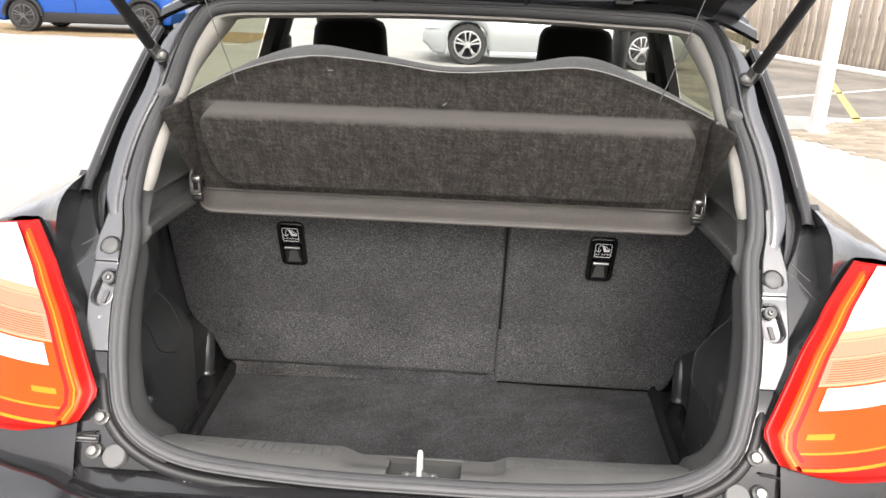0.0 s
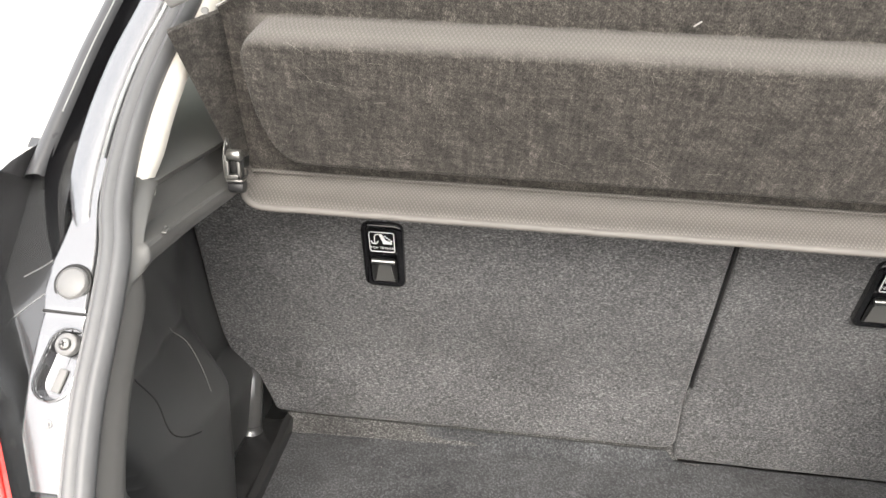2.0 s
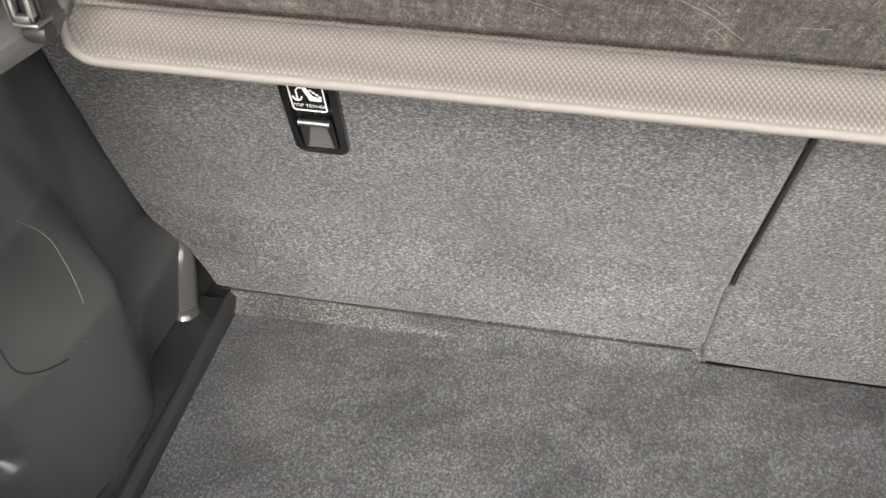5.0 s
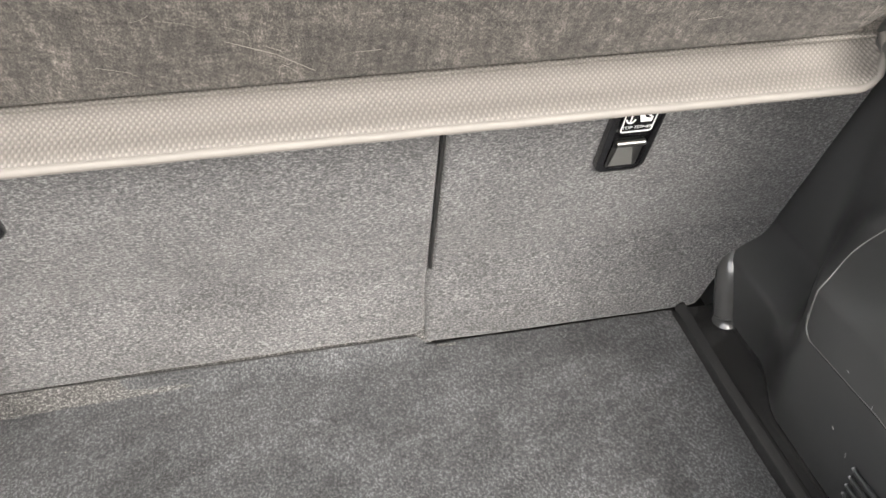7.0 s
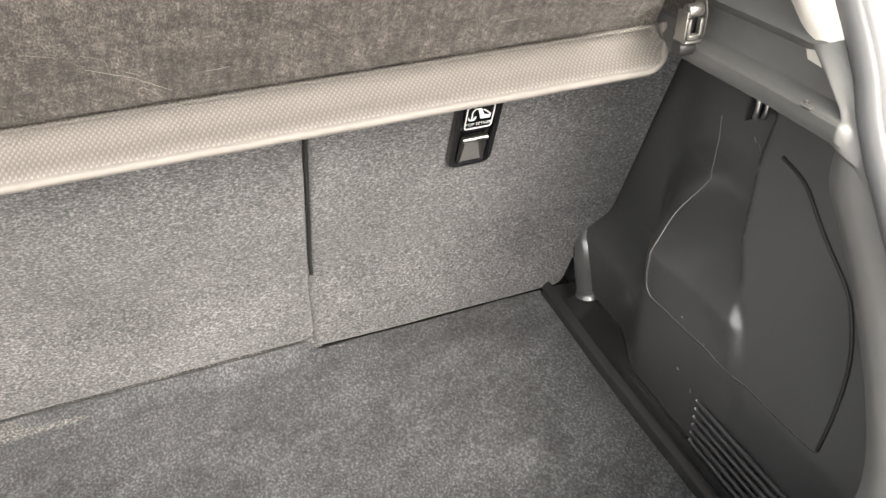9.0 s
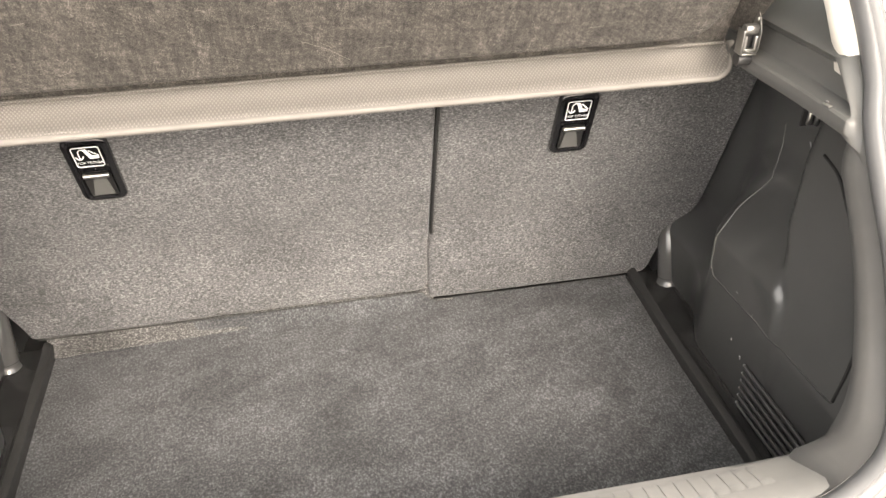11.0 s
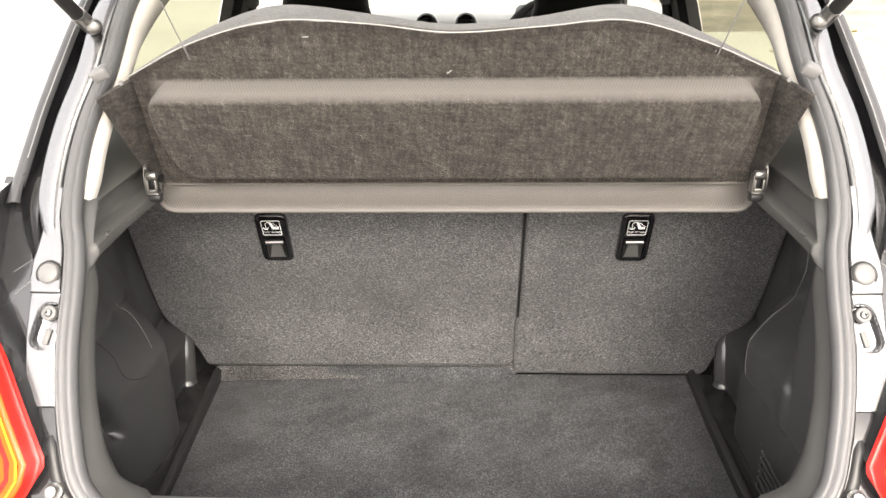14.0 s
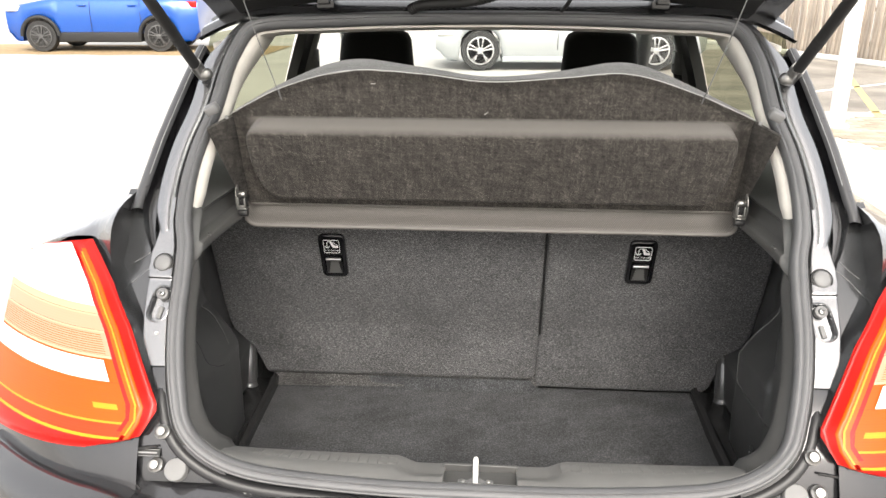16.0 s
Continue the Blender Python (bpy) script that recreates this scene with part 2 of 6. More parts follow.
EDGE_GLINT_SCRATCH = material("edge_glint_and_scratch", (0.13, 0.13, 0.125), 0.35)

GROUND = material("worn_tarmac", (0.3, 0.29, 0.27), 0.9)
_v = coords(GROUND)
_c = ramp_of(GROUND, noise_of(GROUND, _v, 120.0, 4.0, 0.8), [(0.3, (0.32, 0.31, 0.29)), (0.7, (0.46, 0.45, 0.43))])
_p = ramp_of(GROUND, noise_of(GROUND, _v, 0.6, 5.0), [(0.35, (0.9, 0.89, 0.87)), (0.65, (1.1, 1.09, 1.06))])
link(GROUND, mixed(GROUND, 1.0, _c, _p, "MULTIPLY"), bsdf(GROUND).inputs["Base Color"])
bumped(GROUND, noise_of(GROUND, _v, 180.0, 3.0), 0.5, 0.004)
PAVER = material("brick_paver", (0.32, 0.26, 0.2), 0.9)
_i = N(PAVER, "ObjectInfo")
link(PAVER, ramp_of(PAVER, _i.outputs["Random"], [(0.0, (0.24, 0.2, 0.15)), (1.0, (0.4, 0.33, 0.25))]), bsdf(PAVER).inputs["Base Color"])
bumped(PAVER, noise_of(PAVER, coords(PAVER), 90.0), 0.4, 0.003)
FENCE_WOOD = material("weathered_wood", (0.3, 0.24, 0.18), 0.85)
_i = N(FENCE_WOOD, "ObjectInfo")
_g = noise_of(FENCE_WOOD, coords(FENCE_WOOD, (40, 40, 2.0)), 1.0, 5.0)
_a = ramp_of(FENCE_WOOD, _g, [(0.3, (0.29, 0.25, 0.205)), (0.7, (0.62, 0.56, 0.48))])
_b = ramp_of(FENCE_WOOD, _i.outputs["Random"], [(0.0, (0.75, 0.72, 0.7)), (1.0, (1.2, 1.15, 1.1))])
link(FENCE_WOOD, mixed(FENCE_WOOD, 1.0, _a, _b, "MULTIPLY"), bsdf(FENCE_WOOD).inputs["Base Color"])
bumped(FENCE_WOOD, _g, 0.4, 0.004)
WHITE_PAINT = grained("white_paint", (0.75, 0.74, 0.7), 0.6, 60.0)
YELLOW_PAINT = grained("yellow_road_paint", (0.5, 0.4, 0.16), 0.8, 60.0)
BLUE_PAINT = car_paint("blue_paint", (0.0, 0.065, 0.34), 0.3, 0.35, 0.03)
SILVER_PAINT = car_paint("silver_paint", (0.38, 0.4, 0.41), 0.5, 0.35, 0.03)
TYRE = grained("tyre_rubber", (0.025, 0.025, 0.025), 0.8, 200.0)
ALLOY = material("alloy", (0.55, 0.55, 0.56), 0.3, 0.9)
DARK_ALLOY = material("dark_alloy", (0.12, 0.12, 0.12), 0.4, 0.8)
CAR_GLASS = material("dark_car_glass", (0.02, 0.022, 0.024), 0.05, coat=0.5)
DASH = grained("dash_plastic", (0.3, 0.3, 0.29), 0.6)


# ---- mesh helpers ----
def part(name, bm, mat, parent=None, label="", sharp=62):
    me = bpy.data.meshes.new(name)
    bm.to_mesh(me)
    bm.free()
    me.set_sharp_from_angle(angle=radians(sharp))
    me.materials.append(mat)
    ob = new(name, me)
    if parent:
        ob.parent = parent
    return tagged(ob, label) if label else ob


def thing(name, label, category, at=(0, 0, 0), group="", kind=""):
    ob = new(name)
    ob.empty_display_size = 0.1
    ob.location = at
    return tagged(ob, label, category, group, kind)


def shade(bm, smooth=True):
    for f in bm.faces:
        f.smooth = smooth
    return bm


def grid(rows, close_u=False, close_v=False, cap=False):
    """A bmesh over rows of points; close_u joins a row's ends, close_v the first and last rows."""
    bm = bmesh.new()
    vs = [[bm.verts.new(p) for p in row] for row in rows]
    n, k = len(rows), len(rows[0])
    for i in range(n if close_v else n - 1):
        for j in range(k if close_u else k - 1):
            q = (vs[i][j], vs[i][(j + 1) % k], vs[(i + 1) % n][(j + 1) % k], vs[(i + 1) % n][j])
            if len(set(q)) == 4:
                bm.faces.new(q)
    if cap and close_u:
        bm.faces.new(vs[0][::-1])
        bm.faces.new(vs[-1])
    shade(bm)
    bmesh.ops.recalc_face_normals(bm, faces=bm.faces)
    return bm


def shell(rows, depth, **kw):
    """A grid with thickness: depth is a vector to the back side."""
    d = Vector(depth)
    bm = grid(rows, **kw)
    return thicken(bm, d)


def thicken(bm, d):
    d = Vector(d)
    front = list(bm.faces)
    edges = [e for e in bm.edges if e.is_boundary]
    new_of = {v: bm.verts.new(v.co + d) for v in list(bm.verts)}
    for f in front:
        g = bm.faces.new([new_of[v] for v in reversed(f.verts)])
        g.smooth = f.smooth
    for e in edges:
        a, b = e.verts
        g = bm.faces.new((a, b, new_of[b], new_of[a]))
        g.smooth = False
    bmesh.ops.recalc_face_normals(bm, faces=bm.faces)
    return bm


def box(x0, x1, y0, y1, z0, z1, bevel=0.0, seg=2):
    bm = bmesh.new()
    bmesh.ops.create_cube(bm, size=1.0)
    for v in bm.verts:
        v.co = Vector(((x0 + x1) / 2 + v.co.x * (x1 - x0), (y0 + y1) / 2 + v.co.y * (y1 - y0), (z0 + z1) / 2 + v.co.z * (z1 - z0)))
    if bevel:
        bmesh.ops.bevel(bm, geom=list(bm.edges), offset=bevel, segments=seg, affect="EDGES", profile=0.5)
        shade(bm)
    return bm


def moved(bm, m):
    bm.transform(m)
    return bm


def joined(*bms):
    out = bmesh.new()
    for b in bms:
        me = bpy.data.meshes.new("tmp")
        b.to_mesh(me)
        b.free()
        out.from_mesh(me)
        bpy.data.meshes.remove(me)
    return out


def tube(path, r, sides=8, closed=False, cap=True):
    """A round tube along points; r is a number or one for each point."""
    pts = [Vector(p) for p in path]
    n = len(pts)
    rows = []
    side = None
    for i, p in enumerate(pts):
        a = pts[(i - 1) % n] if closed or i else pts[0]
        b = pts[(i + 1) % n] if closed or i < n - 1 else pts[-1]
        t = (b - a).normalized()
        if side is None:
            side = t.orthogonal().normalized()
        side = (side - t * side.dot(t)).normalized()
        up = t.cross(side)
        q = r[i] if isinstance(r, (list, tuple)) else r
        rows.append([p + q * (math.cos(w) * side + math.sin(w) * up) for w in [2 * math.pi * k / sides for k in range(sides)]])
    return grid(rows, close_u=True, close_v=closed, cap=cap and not closed)


def lathe(profile, at=(0, 0, 0), axis=(0, -1, 0), sides=24):
    """Rings (r, h) about an axis; closed at ends where r is small."""
    m = Matrix.Translation(at) @ Vector(axis).to_track_quat("Z", "Y").to_matrix().to_4x4()
    rows = [[m @ Vector((r * math.cos(w), r * math.sin(w), h)) for w in [2 * math.pi * k / sides for k in range(sides)]] for r, h in profile]
    return grid(rows, close_u=True, cap=True)


def spline(pts, steps=6, closed=False):
    """Catmull-Rom through points."""
    p = [Vector(q) for q in pts]
    n = len(p)
    out = []
    for i in range(n if closed else n - 1):
        a = p[(i - 1) % n] if closed or i else p[0]
        b, c = p[i], p[(i + 1) % n]
        d = p[(i + 2) % n] if closed or i + 2 < n else p[-1]
        for k in range(steps):
            t = k / steps
            out.append(0.5 * ((2 * b) + (c - a) * t + (2 * a - 5 * b + 4 * c - d) * t * t + (3 * b - a - 3 * c + d) * t ** 3))
    if not closed:
        out.append(p[-1])
    return out


def smooth01(a, b, x):
    t = min(1.0, max(0.0, (x - a) / (b - a)))
    return t * t * (3 - 2 * t)


def outline(pts, depth):
    """A flat polygon of points given thickness."""
    bm = bmesh.new()
    bm.faces.new([bm.verts.new(p) for p in pts])
    return thicken(bm, depth)


def rounded(w, h, r, n=5):
    """A rounded rectangle about 0, counter-clockwise, as (a, b)."""
    out = []
    for cx, cy, a0 in ((w / 2 - r, h / 2 - r, 0), (-w / 2 + r, h / 2 - r, 90), (-w / 2 + r, -h / 2 + r, 180), (w / 2 - r, -h / 2 + r, 270)):
        for k in range(n + 1):
            a = radians(a0 + 90 * k / n)
            out.append((cx + r * math.cos(a), cy + r * math.sin(a)))
    return out


# ---- the ground ----
bm = bmesh.new()
bmesh.ops.create_grid(bm, x_segments=40, y_segments=40, size=400)
ground = part("ground", bm, GROUND)
tagged(ground, "worn pale tarmac of a car park", "ground", kind="structure")

# ---- the hatchback ----
car = thing("hatchback_car", "near-black metallic hatchback with its tailgate raised", "car")


def rear_y(z):
    """How far forward the tailgate opening lies at a height."""
    return float(np.interp(z, [0.70, 0.78, 0.80, 0.85, 1.03, 1.069, 1.366, 1.6], [-0.11, -0.082, -0.075, -0.053, 0.107, 0.146, 0.41, 0.66]))


def skin_y(x, z):
    """The car's outer rear skin, proud of the opening, which curves forward towards its sides."""
    y = float(np.interp(z, [0.70, 0.78, 0.845, 1.026, 1.066, 1.365, 1.6], [-0.11, -0.085, -0.055, 0.08, 0.115, 0.39, 0.65]))
    return y - 0.02 + 1.3 * max(0.0, abs(x) - 0.55) ** 2


# half of the opening, from the sill's middle up to the roof's middle
HALF = [(0.0, 0.782), (0.15, 0.783), (0.3, 0.791), (0.382, 0.802), (0.44, 0.824), (0.478, 0.857), (0.5, 0.9), (0.514, 0.945), (0.523, 0.995), (0.527, 1.045),
        (0.534, 1.092), (0.546, 1.13), (0.549, 1.185), (0.542, 1.243), (0.524, 1.305), (0.515, 1.37), (0.507, 1.405), (0.486, 1.444), (0.435, 1.456), (0.36, 1.459), (0.18, 1.465), (0.0, 1.467)]
_flat = HALF + [(-x, z) for x, z in HALF[-2:0:-1]]
LOOP = spline([(x, rear_y(z), z) for x, z in _flat], 5, closed=True)
_mid = Vector((0, 0.2, 1.12))


def loop_frames():
    out = []
    n = len(LOOP)
    for i, p in enumerate(LOOP):
        t = (LOOP[(i + 1) % n] - LOOP[i - 1]).normalized()
        slope = (rear_y(p.z + 0.06) - rear_y(p.z - 0.06)) / 0.12
        nn = Vector((0, -1, slope)).normalized()
        b = t.cross(nn).normalized()
        if b.dot(p - _mid) < 0:
            b = -b
        out.append((p, b, nn))
    return out


FRAMES = loop_frames()


def swept(profile, keep=None, close_u=False):
    """A profile of (outward, rearward) offsets carried round the opening."""
    rows = [[p + b * u + nn * v for u, v in (profile(p) if callable(profile) else profile)] for p, b, nn in FRAMES if keep is None or keep(p)]
    return rows


def seal_profile(p):
    """A double bulb, a little broader along the lower pillars."""
    f = smooth01(0.83, 0.92, p.z) * (1 - smooth01(1.12, 1.22, p.z))
    return [(-0.012 - 0.002 * f, -0.001), (-0.0135 - 0.003 * f, 0.007), (-0.0125 - 0.0025 * f, 0.0125), (-0.0105 - 0.002 * f, 0.0165), (-0.0085 - 0.001 * f, 0.0185), (-0.0065, 0.0178), (-0.0045, 0.0165), (-0.0025, 0.0182), (0.001, 0.0200),
            (0.0045, 0.0195), (0.0065, 0.0172), (0.0085, 0.0178), (0.0108, 0.0140), (0.012, 0.007), (0.0115, 0.0), (0.006, -0.004), (-0.006, -0.004)]


part("weatherstrip", grid(swept(seal_profile), close_u=True, close_v=True), RUBBER, car, "dark rubber weatherstrip round the tailgate opening")


for sign in (1, -1):
    run = sorted([f for f in FRAMES if 0.84 < f[0].z < 1.085 and f[0].x * sign > 0.2], key=lambda f: f[0].z)
    # Black tube puts shade into the open gap by the seal.
    part("seal_gap_shade", tube([p + b * 0.0155 - nn * 0.001 for p, b, nn in run], 0.0034, 8), MATT_BLACK, car, "black tube for the shade in the gap beside the weatherstrip")


def flange_profile(p):
    side = smooth01(1.09, 1.16, p.z) * (1 - smooth01(1.38, 1.44, p.z))
    low = smooth01(0.9, 0.93, p.z) * (1 - smooth01(1.09, 1.12, p.z))
    w = 0.034 + 0.018 * side - 0.012 * low
    k = 0.016 * low
    return [(0.008, -0.004), (0.012, -0.012), (0.018, -0.012 - 0.4 * k), (0.021, -0.002 - k), (0.026 - 0.2 * k, 0.001 - k), (w, 0.002 - k), (w + 0.004, -0.003 - k), (w + 0.006, -0.012 - k)]


def flange_rows(frames):
    return [[p + b * u + nn * v for u, v in flange_profile(p)] for p, b, nn in frames]


part("aperture_flange", grid(flange_rows(sorted([f for f in FRAMES if f[0].z > 0.9], key=lambda f: math.atan2(f[0].x, f[0].z - 1.0)))), SKYLIT_PAINT, car)
# Same painted flange, blackened here for the dark tailgate it mirrors.
part("sill_flange", grid(flange_rows(sorted([f for f in FRAMES if f[0].z < 0.925], key=lambda f: f[0].x))), SATIN_BLACK, car)


# outer edge of the painted surround, from the sill to the roof
def surround_outer(p):
    x = float(np.interp(p.z, [0.78, 0.83, 0.88, 0.95, 1.05, 1.09, 1.15, 1.25, 1.35, 1.42], [0.52, 0.56, 0.545, 0.585, 0.64, 0.655, 0.655, 0.637, 0.612, 0.592]))
    return x


# lower pillar skin between the flange and the lamp
OUT = (0, -0.747, 0.664)


def pocket_pose(sign):
    return Matrix.Translation((sign * 0.5595, rear_y(1.012) + 0.003, 1.012)) @ Vector(OUT).to_track_quat("Z", "Y").to_matrix().to_4x4() @ pose(0, 0, 0, 0, 0, sign * 10)


def in_oval(p):
    return math.hypot(p.x, max(0.0, abs(p.y) - 0.016)) < 0.0165


def half_x(z):
    return float(np.interp(z, [h for _, h in HALF[3:]], [x for x, _ in HALF[3:]]))


def lamp_inner(z):
    return float(np.interp(z, [0.80, 0.835, 0.85, 0.885, 0.92, 0.99, 1.05, 1.08, 1.104], [0.62, 0.57, 0.545, 0.522, 0.545, 0.59, 0.64, 0.674, 0.705]))


def lamp_outer(z):
    return float(np.interp(z, [0.80, 1.02, 1.06, 1.085, 1.104], [0.88, 0.88, 0.86, 0.81, 0.715]))


for sign in (1, -1):
    rows = []
    for i in range(20):
        z = 0.775 + 0.395 * i / 19
        x0, x1 = half_x(max(z, 0.803)) + 0.022, surround_outer(Vector((0, 0, z))) + 0.02
        rows.append([(sign * (x0 + (x1 - x0) * k / 8), rear_y(z) + 0.003 + 0.020 * smooth01(0.925, 0.95, z) + 0.2 * max(0.0, x0 + (x1 - x0) * k / 8 - 0.55) ** 1.5, z) for k in range(9)])
    part("pillar_skin", grid([r for r in rows if r[0][2] > 0.93]), DARK_PAINT, car, "near-black glossy pillar skin with scratches")
    part("corner_skin", grid([r for r in rows if r[0][2] < 0.95]), SHADED_PAINT, car, "dark glossy corner below the pillar")
    # bright panel that carries the plug and the bolt pocket
    rows = []
    for i in range(91):
        z = 0.93 + 0.235 * i / 90
        x0 = half_x(z) + 0.0185
        x1 = float(np.interp(z, [0.93, 0.95, 0.97, 1.0, 1.046, 1.05, 1.062, 1.082, 1.1, 1.115, 1.14, 1.165], [0.57, 0.577, 0.583, 0.589, 0.592, 0.592, 0.597, 0.597, 0.592, 0.589, 0.592, 0.596]))
        step = 0.004 * smooth01(1.044, 1.05, z)
        rows.append([(sign * (x0 + (x1 - x0) * u), rear_y(z) + 0.003 - step + d, z) for u, d in [(0, 0.012), (0.03, 0.002)] + [(0.06 + 0.86 * q / 24, 0.0) for q in range(25)] + [(0.96, 0.003), (1.0, 0.014)]])
    bm = grid(rows)
    inv = pocket_pose(sign).inverted()
    gone = [f for f in bm.faces if (inv @ f.calc_center_median()).xy.length < 0.06 and in_oval(inv @ f.calc_center_median())]
    bmesh.ops.delete(bm, geom=gone, context="FACES")
    part("pillar_panel", bm, SKYLIT_PAINT, car, "painted panel with plug and bolt pocket")
    # upper pillar: black channel and satin garnish
    up = sorted([f for f in FRAMES if 1.085 < f[0].z < 1.405 and f[0].x * sign > 0.2], key=lambda f: f[0].z)
    rows, rows2 = [], []
    for p, b, nn in up:
        out = max(0.085, surround_outer(p) - abs(p.x))
        thin = 1 - 0.8 * smooth01(1.17, 1.09, p.z)
        rows.append([p + b * (0.054 + (u - 0.054) * thin) + nn * v for u, v in ((0.054, -0.004), (0.058, -0.012), (0.062, -0.026), (out - 0.032, -0.028), (out - 0.026, -0.018), (out - 0.023, -0.001))])
        rows2.append([p + b * u + nn * v for u, v in ((out - 0.024, -0.004), (out - 0.022, 0.002), (out - 0.018, 0.004), (out - 0.008, 0.001), (out, -0.008), (out + 0.004, -0.03), (out + 0.004, -0.12))])
    part("pillar_channel", grid(rows), GLOSS_BLACK, car, "gloss black pillar channel")
    rows2 = [r for r, f in zip(rows2, up) if f[0].z > 1.142]
    garnish = part("pillar_garnish", grid(rows2), PILLAR_GREY, car, "satin grey pillar garnish")
    # Steel line stands for the highlight along the garnish.
    part("garnish_glint", tube([r[1] + (r[2] - r[1]) * 0.5 for r in rows2 if r[1].z > 1.20], 0.0008, 6), STEEL, garnish, "thin steel line drawn as the highlight on the garnish")

# roof edge, gutter and lip above the opening
rows = []
for i in range(41):
    x = -0.6 + 1.2 * i / 40
    drop = 0.05 * max(0.0, abs(x) - 0.38) ** 1.6 + 0.95 * max(0.0, abs(x) - 0.45) ** 1.6
    y0, z0 = 0.485, 1.492 - drop
    rows.append([(x, y0 + a, z0 + b) for a, b in ((0.012, -0.012), (0.03, -0.018), (0.04, 0.004), (0.055, 0.01), (0.07, -0.004), (0.09, 0.0), (0.1, 0.022), (0.14, 0.03), (0.5, 0.045), (1.0, 0.05), (1.5, 0.03))])
part("roof", grid(rows), DARK_PAINT, car, "near-black metallic roof")

# body sides with shoulder, one to each side
for sign in (1, -1):
    rows = []
    for i in range(30):
        y = 0.62 + 2.85 * i / 29
        flare = 0.02 * math.sin(min(1.0, i / 12) * math.pi)
        taper = 0.12 * max(0.0, 0.5 - y) ** 1.5
        prof = [(0.665, 1.135), (0.69, 1.118), (0.735, 1.105), (0.785, 1.09), (0.825, 1.06), (0.848, 1.0), (0.857, 0.9), (0.86, 0.75), (0.852, 0.55), (0.83, 0.3), (0.78, 0.22)]
        nose = smooth01(2.5, 3.45, y)
        rows.append([(sign * (x - taper - 0.10 * nose ** 2 + flare * (1 if x > 0.75 else 0)), y + 0.05 * (x < 0.7), z - 0.26 * nose * max(0.0, z - 0.3) / 0.83) for x, z in prof])
    part("body_side", grid(rows), DARK_PAINT, car)
    rows = []
    for i in range(15):
        z = 0.26 + 0.80 * i / 14
        y0 = skin_y(0.865, max(z, 0.72)) + 0.012
        bow = float(np.interp(z, [0.26, 0.55, 0.75, 0.9, 1.0, 1.06], [0.81, 0.852, 0.86, 0.86, 0.855, 0.83]))
        rows.append([(sign * bow, y0 + (0.66 - y0) * k / 8, z) for k in range(9)])
    part("rear_side", grid(rows), DARK_PAINT, car)
    # quarter above the lamp, rising from the lamp to the shoulder
    rows = []
    for i in range(15):
        v = i / 14
        row = []
        for k in range(19):
            x = 0.655 + 0.21 * k / 18
            low = float(np.interp(x, [0.655, 0.674, 0.705, 0.75, 0.80, 0.83, 0.865], [1.068, 1.085, 1.106, 1.1, 1.087, 1.075, 1.055]))
            high = float(np.interp(x, [0.60, 0.66, 0.74, 0.79, 0.83, 0.865], [1.175, 1.17, 1.135, 1.11, 1.08, 1.01]))
            w = 1 - (1 - v) ** (2.2 + 3.5 * (1 - smooth01(0.66, 0.76, x)))
            if k == 0:
                row.append((sign * 0.653, skin_y(x, low) + 0.014 + 0.05 * v + 0.5 * v * v, low + (high - low) * w - 0.09))
            row.append((sign * x, skin_y(x, low) + 0.014 + 0.05 * v + 0.5 * v * v, low + (high - low) * w))
        rows.append(row)
    part("quarter_panel", grid(rows), QUARTER_PAINT, car, "glossy dark rear quarter")
    # rear corner between the side and the bumper, behind the lamp
    rows = []
    for i in range(12):
        z = 0.5 + 0.56 * i / 11
        a = max(0.55, lamp_inner(z) + 0.018) if z > 0.87 else 0.55
        rows.append([(sign * x, skin_y(x, z) + 0.012, z) for x in [a + (0.865 - a) * k / 12 for k in range(13)]])
    part("rear_corner", grid(rows), SHADED_PAINT, car)

# bonnet and nose
rows = []
for i in range(25):
    x = -0.72 + 1.44 * i / 24
    e = (abs(x) / 0.72) ** 4
    rows.append([(x * w, y - 0.16 * e * (y > 3.0), z - 0.05 * e) for y, z, w in ((2.62, 1.03, 1.0), (2.8, 1.01, 1.0), (3.05, 0.965, 0.99), (3.3, 0.895, 0.96), (3.48, 0.8, 0.94), (3.55, 0.7, 0.97), (3.58, 0.55, 1.0), (3.57, 0.4, 1.0), (3.5, 0.25, 0.97))])
part("bonnet", grid(rows), DARK_PAINT, car, "near-black bonnet and nose")

# bumper with its top ledge
rows = []
for i in range(49):
    x = -0.86 + 1.72 * i / 48
    c = 0.9 * max(0.0, abs(x) - 0.45) ** 2
    up = 0.028 * smooth01(0.5, 0.6, abs(x))
    rows.append([(x, y + c, z + up * (z > 0.7)) for y, z in ((-0.05, 0.766), (-0.09, 0.764), (-0.1, 0.752), (-0.112, 0.752), (-0.122, 0.758), (-0.15, 0.756), (-0.185, 0.742), (-0.2, 0.7), (-0.205, 0.6), (-0.19, 0.45), (-0.1, 0.26))])
part("rear_bumper", grid(rows), SHADED_PAINT, car, "glossy dark rear bumper")

